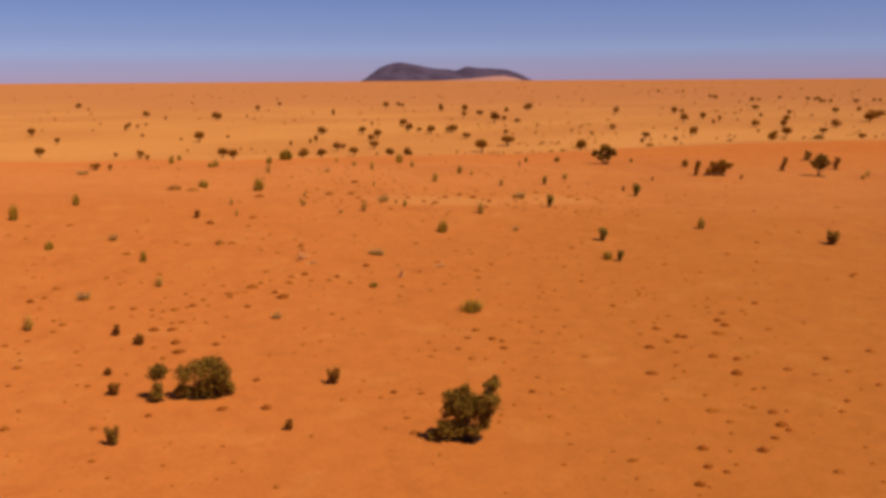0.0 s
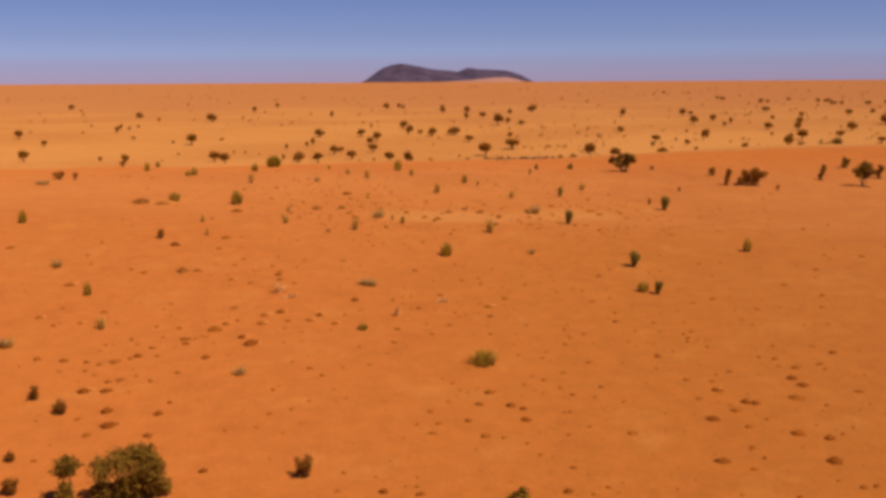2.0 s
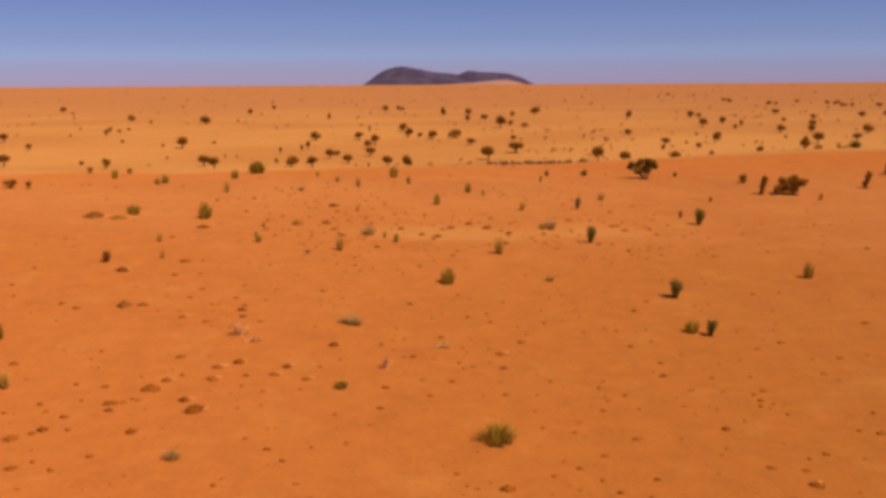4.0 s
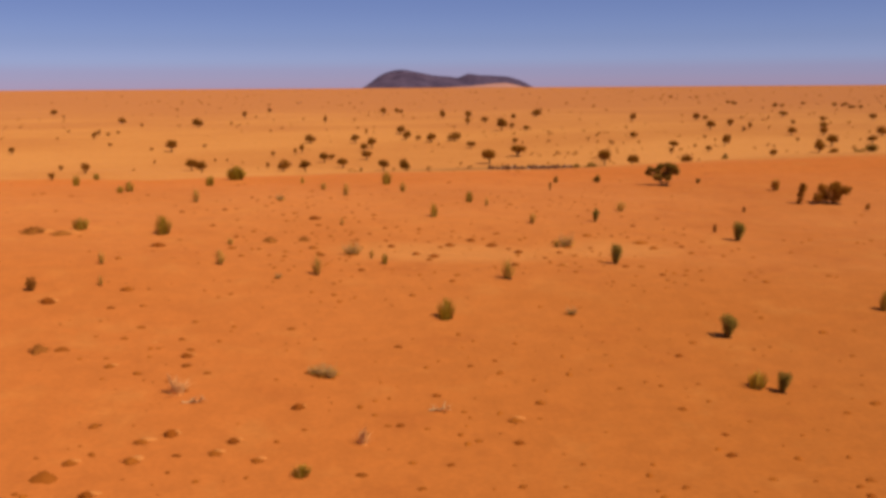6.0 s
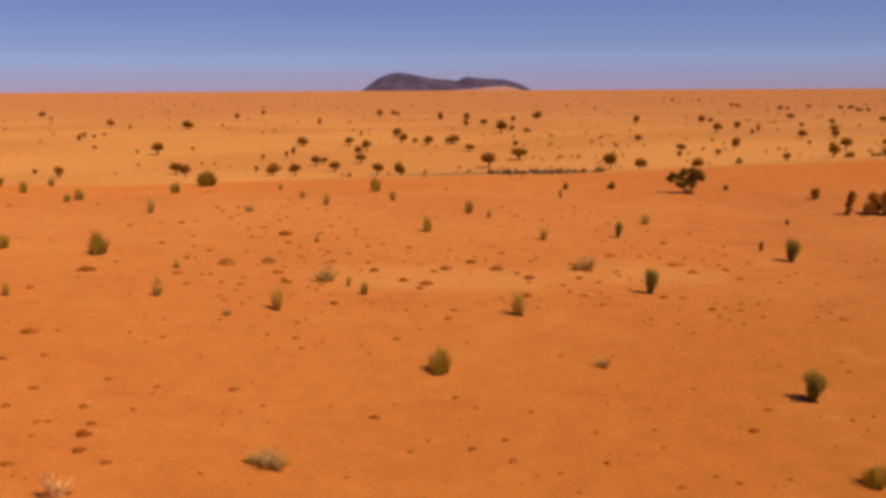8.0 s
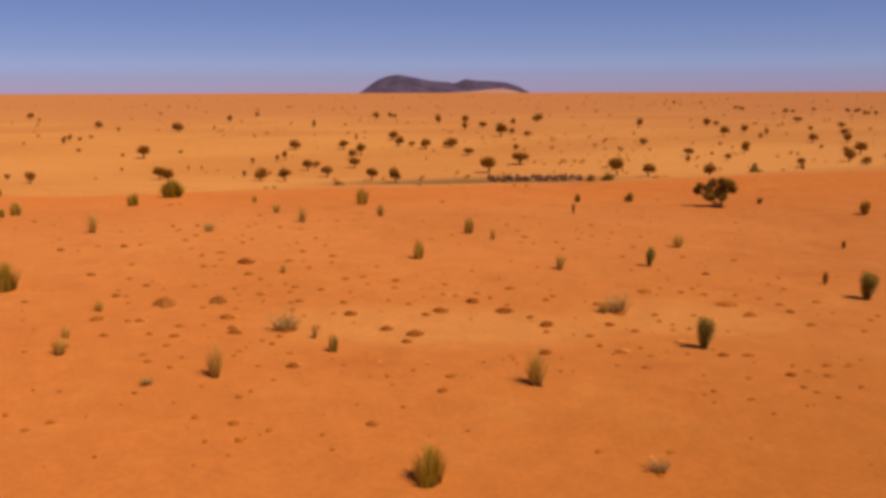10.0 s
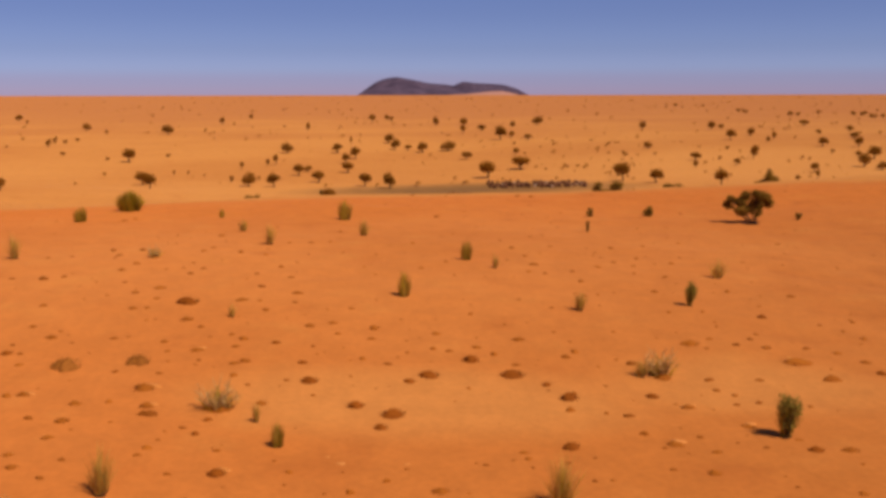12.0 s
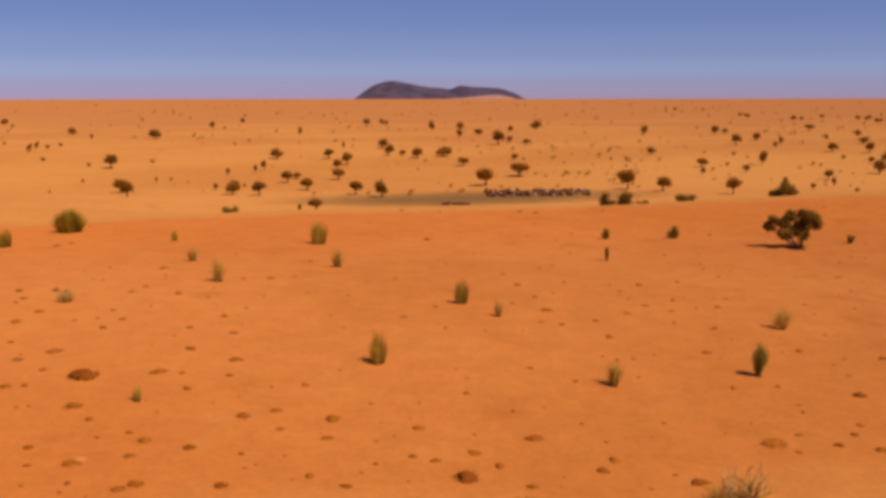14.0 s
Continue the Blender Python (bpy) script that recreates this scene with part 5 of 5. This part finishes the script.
for x, y, h, w in STRAW_TUSSOCKS:
    tussocks.place(rng.randrange(3, 6), x, y, w * 1.28, h * 1.24, rng)
for x, y, h, w in BROWN_SHRUBS:
    shrubs.place(rng.randrange(5, 8), x, y, w * 1.2, h * 1.06, rng)
for x, y, h, w in DRY_SHRUBS:
    twigs.place(rng.randrange(3), x, y, w, h, rng)
for x, y, h, w in GREY_HEAPS:
    twigs.place(4, x, y, w, h, rng)
for x, y, h, w in UPRIGHT_BUSHES:
    uprights.place(rng.randrange(3), x, y, w * 1.38, h * 1.05, rng, rng.uniform(-30, 30))
twigs.place(3, -14.0, 92.1, 1.35, 1.15, rng, 0)
twigs.place(3, -3.9, 86.6, 0.8, 0.95, rng, 130)
for x, y, h, w in SCRUB_A + SCRUB_B:
    scrubs.place(rng.randrange(4), x, y, w * 1.1, h * 1.1, rng)
for x, y, w in DARK_TUFTS_A + DARK_TUFTS_B + DARK_TUFTS_C:
    tufts.place(rng.randrange(6, 10), x, y, min(w, 1.15) * rng.uniform(1.05, 1.25) * (1.04 if y < 80 else 1.0), min(w, 0.9) * rng.uniform(0.85, 1.25) * (1.35 if y < 80 and w < 0.7 else 1.0), rng, rng.uniform(-25, 25) + rng.choice((0, 180)))
for x, y, w in BROWN_TUFTS_A + BROWN_TUFTS_B + BROWN_TUFTS_C + BROWN_TUFTS_D + BROWN_TUFTS_E + BROWN_TUFTS_F + BROWN_TUFTS_G:
    tufts.place(rng.randrange(6), x, y, w * rng.uniform(1.0, 1.25) * (1.02 if y < 80 else 1.0), min(w, 0.9) * rng.uniform(0.7, 1.1) * (1.35 if y < 80 and w < 0.7 else 1.0), rng, rng.uniform(-25, 25) + rng.choice((0, 180)))


# ---- the larger shrubs and the tree on the dune, each with its own shape ----
def big_shrub(x, y, h, w, clumps, stems, count, seed, label, name="large_shrub", leaf=SHRUB_LEAF, size=0.095):
    """clumps: centre x, z and radius as parts of width and height."""
    rng = random.Random(seed)
    t = thing(name, label, "tree" if name.endswith("tree") else "shrub")
    t.matrix_basis = Matrix.Translation((x, y, ground_z(x, y) - 0.02))
    whole = sum(r * r for _, _, r in clumps)
    for cx, cz, r in clumps:
        cy = rng.uniform(-0.16, 0.16)
        c = Vector((cx * w, cy * w, cz * h))
        lumps = [(c, (r * w, r * w * 0.9, r * w * 0.85))]
        verts, faces = [], []
        for _ in range(4):
            o = c + unit(rng) * r * w * 0.5
            lumps.append((o, (r * w * 0.62, r * w * 0.62, r * w * 0.52)))
            limb(verts, faces, bent(rng, c * 0.8, o, 3, 0.1), 0.03, 0.01, 5)
        branch = part("branch", mesh("branch", verts, faces, [BARK], smooth=True), t)
        part("foliage", mesh("foliage", *leaves(rng, lumps, int(count * r * r / whole), size), [leaf]), branch)
    for sx, (cx, cz, r) in zip(stems, clumps * 3):
        verts, faces = [], []
        limb(verts, faces, bent(rng, (sx * w, rng.uniform(-0.06, 0.06) * w, -0.05), (cx * w * 0.9, 0, cz * h), 5, 0.07), 0.035 * h / 2, 0.012, 7)
        part("stem", mesh("stem", verts, faces, [BARK], smooth=True), t)
    # litter heap, coloured dark to stand in for shade under the shrub
    v, f = dome(rng, 0.30 * w, 0.22 * w, 0.10)
    part("litter", mesh("litter", v, f, [LITTER_SHADE], smooth=True), t, "fallen leaf litter darkened as shade under the shrub")
    return t


big_shrub(1.2, 51.2, 3.7, 3.5, [(-0.50, 0.08, 0.12), (-0.32, 0.17, 0.17), (-0.33, 0.32, 0.13), (-0.12, 0.17, 0.20), (-0.20, 0.46, 0.20), (-0.22, 0.66, 0.16), (-0.24, 0.76, 0.12), (0.0, 0.82, 0.10), (-0.14, 0.58, 0.17), (0.06, 0.62, 0.15), (0.36, 0.66, 0.13), (0.40, 0.80, 0.13), (-0.05, 0.50, 0.19), (-0.02, 0.72, 0.14), (-0.14, 0.78, 0.09), (0.28, 0.42, 0.18), (0.36, 0.55, 0.19), (0.42, 0.70, 0.15), (0.47, 0.84, 0.12), (0.50, 0.94, 0.08), (0.42, 0.92, 0.07), (0.14, 0.46, 0.15), (0.05, 0.34, 0.19), (0.16, 0.20, 0.14), (0.30, 0.28, 0.13), (0.22, 0.60, 0.12)],
          (0.0, 0.05, 0.12, 0.18, -0.08, 0.25, 0.2, 0.22), 10500, 11, "tall olive shrub with one plume above the rest")
big_shrub(-15.4, 58.1, 2.7, 3.6, [(-0.34, 0.18, 0.18), (-0.10, 0.20, 0.20), (0.16, 0.22, 0.22), (0.38, 0.22, 0.18), (-0.32, 0.64, 0.20), (-0.10, 0.72, 0.21), (0.14, 0.76, 0.21), (0.33, 0.68, 0.20), (0.10, 0.48, 0.25), (0.36, 0.45, 0.19)],
          (-0.2, -0.05, 0.08, 0.2, 0.0, 0.1), 8000, 12, "wide dense dark green shrub")
big_shrub(-18.1, 57.6, 2.5, 1.4, [(-0.05, 0.20, 0.36), (0.0, 0.42, 0.26), (-0.14, 0.72, 0.40), (0.18, 0.78, 0.36)],
          (0.0, 0.05, -0.05, 0.03), 2600, 13, "slim two-tiered dark green shrub beside a wide one")
big_shrub(45.6, 157.5, 2.9, 5.1, [(-0.34, 0.26, 0.11), (-0.22, 0.30, 0.15), (-0.05, 0.30, 0.16), (0.10, 0.32, 0.16), (-0.10, 0.60, 0.15), (0.06, 0.66, 0.16), (0.18, 0.70, 0.14), (0.30, 0.60, 0.13), (0.40, 0.62, 0.09), (0.49, 0.60, 0.06), (0.22, 0.42, 0.13)],
          (-0.1, 0.0, 0.06, 0.1, 0.15), 6500, 14, "wide spreading dark shrub low on the dune", leaf=ACACIA_LEAF)
big_shrub(42.0, 157.0, 2.5, 1.4, [(-0.14, 0.10, 0.22), (-0.10, 0.26, 0.28), (-0.02, 0.44, 0.30), (0.14, 0.60, 0.32), (0.22, 0.78, 0.34), (0.02, 0.72, 0.24), (0.12, 0.90, 0.22)], (0.0, 0.05, -0.03), 1800, 15, "small upright dark shrub", leaf=ACACIA_LEAF)
big_shrub(62.2, 157.0, 3.9, 4.0, [(-0.26, 0.60, 0.17), (-0.06, 0.76, 0.20), (0.18, 0.74, 0.20), (0.33, 0.56, 0.14), (0.05, 0.52, 0.21), (-0.16, 0.46, 0.15), (0.20, 0.44, 0.15), (0.04, 0.90, 0.11), (0.10, 0.36, 0.12)], (0.0, 0.02, -0.02, 0.03), 5200, 16, "dune tree with a round olive crown on a short trunk", "desert_tree")
big_shrub(67.5, 176.0, 1.9, 2.2, [(-0.18, 0.30, 0.24), (0.10, 0.34, 0.26), (-0.04, 0.62, 0.24), (0.20, 0.60, 0.18), (-0.10, 0.84, 0.13)], (0.0, 0.05), 1500, 21, "low dark shrub behind a dune tree")
big_shrub(75.0, 299.5, 4.2, 6.8, [(-0.36, 0.14, 0.14), (-0.14, 0.20, 0.19), (0.10, 0.22, 0.21), (0.34, 0.14, 0.14), (-0.10, 0.46, 0.19), (0.14, 0.42, 0.18), (-0.03, 0.70, 0.14), (-0.02, 0.90, 0.07)],
          (0.0, 0.05, -0.05, 0.1), 6500, 20, "dense dark cone-shaped shrub on pale sand", size=0.14)
big_shrub(68.5, 165.4, 2.3, 1.9, [(-0.10, 0.14, 0.20), (0.02, 0.32, 0.27), (-0.04, 0.52, 0.27), (0.12, 0.66, 0.28), (0.02, 0.84, 0.22), (0.26, 0.78, 0.15)], (0.0, 0.05), 1600, 17, "upright dark shrub beside a dune tree", leaf=BROWN_LEAF)
big_shrub(58.6, 163.2, 2.5, 1.8, [(-0.20, 0.12, 0.19), (-0.14, 0.30, 0.25), (-0.02, 0.48, 0.26), (0.10, 0.66, 0.29), (0.24, 0.80, 0.22), (0.04, 0.86, 0.18)], (0.0, 0.05), 1600, 18, "upright leaning dark shrub", leaf=BROWN_LEAF)
big_shrub(29.6, 174.2, 3.3, 4.6, [(-0.40, 0.54, 0.12), (-0.38, 0.70, 0.10), (-0.18, 0.60, 0.14), (-0.06, 0.80, 0.14), (-0.20, 0.42, 0.13), (0.20, 0.56, 0.16), (0.32, 0.72, 0.15), (0.14, 0.80, 0.14), (0.41, 0.56, 0.11), (0.03, 0.46, 0.14), (0.13, 0.34, 0.10), (-0.10, 0.30, 0.09)],
          (0.06, 0.08, 0.03, 0.05, 0.0, 0.09, 0.1, 0.07), 8000, 19, "multi-stemmed desert tree with a broken olive crown", "desert_tree", size=0.1)


# ---- bleached dead branches on the sand ----
def dead_branch(x, y, length, turn, seed):
    rng = random.Random(seed)
    verts, faces = [], []
    way = bent(rng, (-length / 2, 0, 0.05), (length / 2, 0.1, 0.12), 6, 0.06)
    limb(verts, faces, way, 0.07, 0.02, 7)
    for k in (1, 2, 3, 4, 4, 5):
        tip = way[k] + Vector((rng.uniform(-0.2, 0.7), rng.uniform(-0.7, 0.7), rng.uniform(0.1, 0.75))) * length * 0.45
        tip.z = max(tip.z, 0.06)
        sub = bent(rng, way[k], tip, 4, 0.1)
        limb(verts, faces, sub, 0.04, 0.012, 6)
        for j in (2, 3):
            limb(verts, faces, bent(rng, sub[j], sub[j] + Vector((rng.uniform(-0.3, 0.3), rng.uniform(-0.3, 0.3), rng.uniform(0.0, 0.3))) * length * 0.5, 3, 0.1), 0.02, 0.006, 5)
    ob = new("dead_branch", mesh("dead_branch", verts, faces, [BLEACHED], smooth=True))
    ob.matrix_basis = pose(x, y, ground_z(x, y), 0, 0, turn)
    return tagged(ob, "bleached pale dead branch lying on the sand", "dead branch", "dead branches")


dead_branch(-12.8, 91.0, 1.21, 5, 32)
dead_branch(-0.4, 90.4, 1.10, -12, 33)


# ---- dark and pale lumps in the hollow, standing in for a herd of animals ----
def herd_stone(k):
    rng = random.Random(600 + k)
    bm = bmesh.new()
    bmesh.ops.create_icosphere(bm, subdivisions=2, radius=0.5)
    for v in bm.verts:
        d = v.co.normalized()
        v.co = d * 0.5 * (1 + 0.35 * noise.noise(d * 1.6 + Vector((k * 3.1, 0, 0))) + 0.12 * noise.noise(d * 4 + Vector((0, k, 0))))
        v.co.z = v.co.z * 0.9 + 0.34
    me = bpy.data.meshes.new("boulder")
    bm.to_mesh(me)
    bm.free()
    me.materials.append(HERD_PALE if k >= 4 else HERD_DARK)
    return tagged(new("boulder", me), "small pale lump standing in for a herd animal in the hollow" if k >= 4 else "small dark brown lump standing in for a herd animal in the hollow", "boulder", "boulders in the hollow")


herd_stones = Kit(herd_stone)
for j in range(170):
    u = rng.random()
    x = 13.0 + 24.0 * u
    y = 326 - 4 * u + rng.uniform(-7, 7)
    pale = rng.random() < 0.14
    s = rng.uniform(0.55, 1.05) * (0.75 if pale else 1.0)
    herd_stones.place(rng.randrange(4, 7) if pale else rng.randrange(4), x, y, s, s * rng.uniform(1.0, 1.7), rng)


# a thin row of dark lumps for the herd's nearer tail
for j in range(9):
    herd_stones.place(rng.randrange(4), 2.7 + 0.66 * j + rng.uniform(-0.2, 0.2), 300.5 - 0.4 * j + rng.uniform(-0.8, 0.8), rng.uniform(0.5, 0.9), rng.uniform(0.6, 1.0), rng)


# ---- what nobody could count: specks of dead grass, far shrubs ----
def heap_field(places, high, rng, shape=0.8):
    """Many low worn heaps in one mesh."""
    verts, faces = [], []
    for x, y, w in places:
        v, f = dome(rng, 0.5 * w, 0.5 * w * rng.uniform(0.6, 1.0) * shape, high * w * rng.uniform(0.7, 1.3), 3, 12, 0.18)
        z, k = ground_z(x, y), len(verts)
        verts += [p + Vector((x, y, z)) for p in v]
        faces += [tuple(i + k for i in q) for q in f]
    return verts, faces


def scatter(count, seed):
    """Specks too small to tell apart: drawn at random, thicker in patches."""
    rng = random.Random(seed)
    places = []
    while len(places) < count:
        y = 30 + 178 * rng.random() ** 0.85
        x = rng.uniform(-1, 1) * (22 + 0.52 * y)
        thick = noise.noise(Vector((x / 14, y / 14, 9))) + 0.5 * noise.noise(Vector((x / 4, y / 4, 2)))
        if thick > rng.uniform(-0.55, 0.5):
            places.append((x, y, rng.choice((0.10, 0.13, 0.16, 0.20, 0.26)) * rng.uniform(0.8, 1.2)))
    return places


rng = random.Random(21)
SMALL = SMALL_TUFTS_A + SMALL_TUFTS_B + SMALL_TUFTS_C + SMALL_TUFTS_D + SMALL_TUFTS_E + SMALL_TUFTS_F + SMALL_TUFTS_G + SMALL_TUFTS_H
FAINT = FAINT_TUFTS_A + FAINT_TUFTS_B + FAINT_TUFTS_C + FAINT_TUFTS_D + FAINT_TUFTS_E + FAINT_TUFTS_F + FAINT_TUFTS_G + FAINT_TUFTS_H + FAINT_TUFTS_I + FAINT_TUFTS_J + FAINT_TUFTS_K + FAINT_TUFTS_L + FAINT_TUFTS_M + FAINT_TUFTS_N + FAINT_TUFTS_O + FAINT_TUFTS_P
specks = new("scattered_dead_grass", mesh("scattered_dead_grass", *heap_field([(x, y, 1.2 * w) for x, y, w in SMALL], 0.28, rng, 1.0), [TUFT_HEAP], smooth=True))
tagged(specks, "tiny brown specks of dead grass over the sand", "dead grass", kind="stuff")
worn = new("worn_grass_mounds", mesh("worn_grass_mounds", *heap_field(FAINT + scatter(1300, 21), 0.18, rng), [TUFT_FAINT], smooth=True))
tagged(worn, "faint worn mounds half buried in orange sand", "dead grass", kind="stuff")
drifts = new("blown_sand_heaps", mesh("blown_sand_heaps", *heap_field(PALE_HEAPS_A + [(x + 0.22 * w, y + 0.38 * w, 1.0 * w) for x, y, w in BROWN_TUFTS_C + BROWN_TUFTS_E + DARK_TUFTS_B if w > 0.6 and x < 20], 0.10, rng), [DRIFT_HEAP], smooth=True))
tagged(drifts, "small pale heaps of sand blown against the mounds", "sand heap", kind="stuff")


def far_bushes(count, seed):
    rng = random.Random(seed)
    verts, faces = [], []
    done = 0
    while done < count:
        y = 330 * (1900 / 330) ** rng.random()
        x = rng.uniform(-0.56, 0.56) * y
        if noise.noise(Vector((x / 90, y / 160, 5))) + 0.25 * x / (0.5 * y) < rng.uniform(-0.5, 0.5):
            continue
        done += 1
        s = rng.choice((0.4, 0.6, 0.8, 1.1, 1.5)) * rng.uniform(0.8, 1.2) * (1.0 if y < 700 else 1.35)
        z = ground_z(x, y)
        v, f = leaves(rng, [((0, 0, 0.5 * s), (0.5 * s, 0.5 * s, 0.45 * s)), ((0.3 * s, 0, 0.7 * s), (0.35 * s, 0.35 * s, 0.3 * s))], 34, 0.17 * s)
        k = len(verts)
        verts += [p + Vector((x, y, z)) for p in v]
        faces += [tuple(i + k for i in q) for q in f]
    return verts, faces


woods = new("far_scrub", mesh("far_scrub", *far_bushes(1150, 22), [ACACIA_LEAF]))
tagged(woods, "small dark shrubs dotted over the far plain", "scrub", kind="stuff")
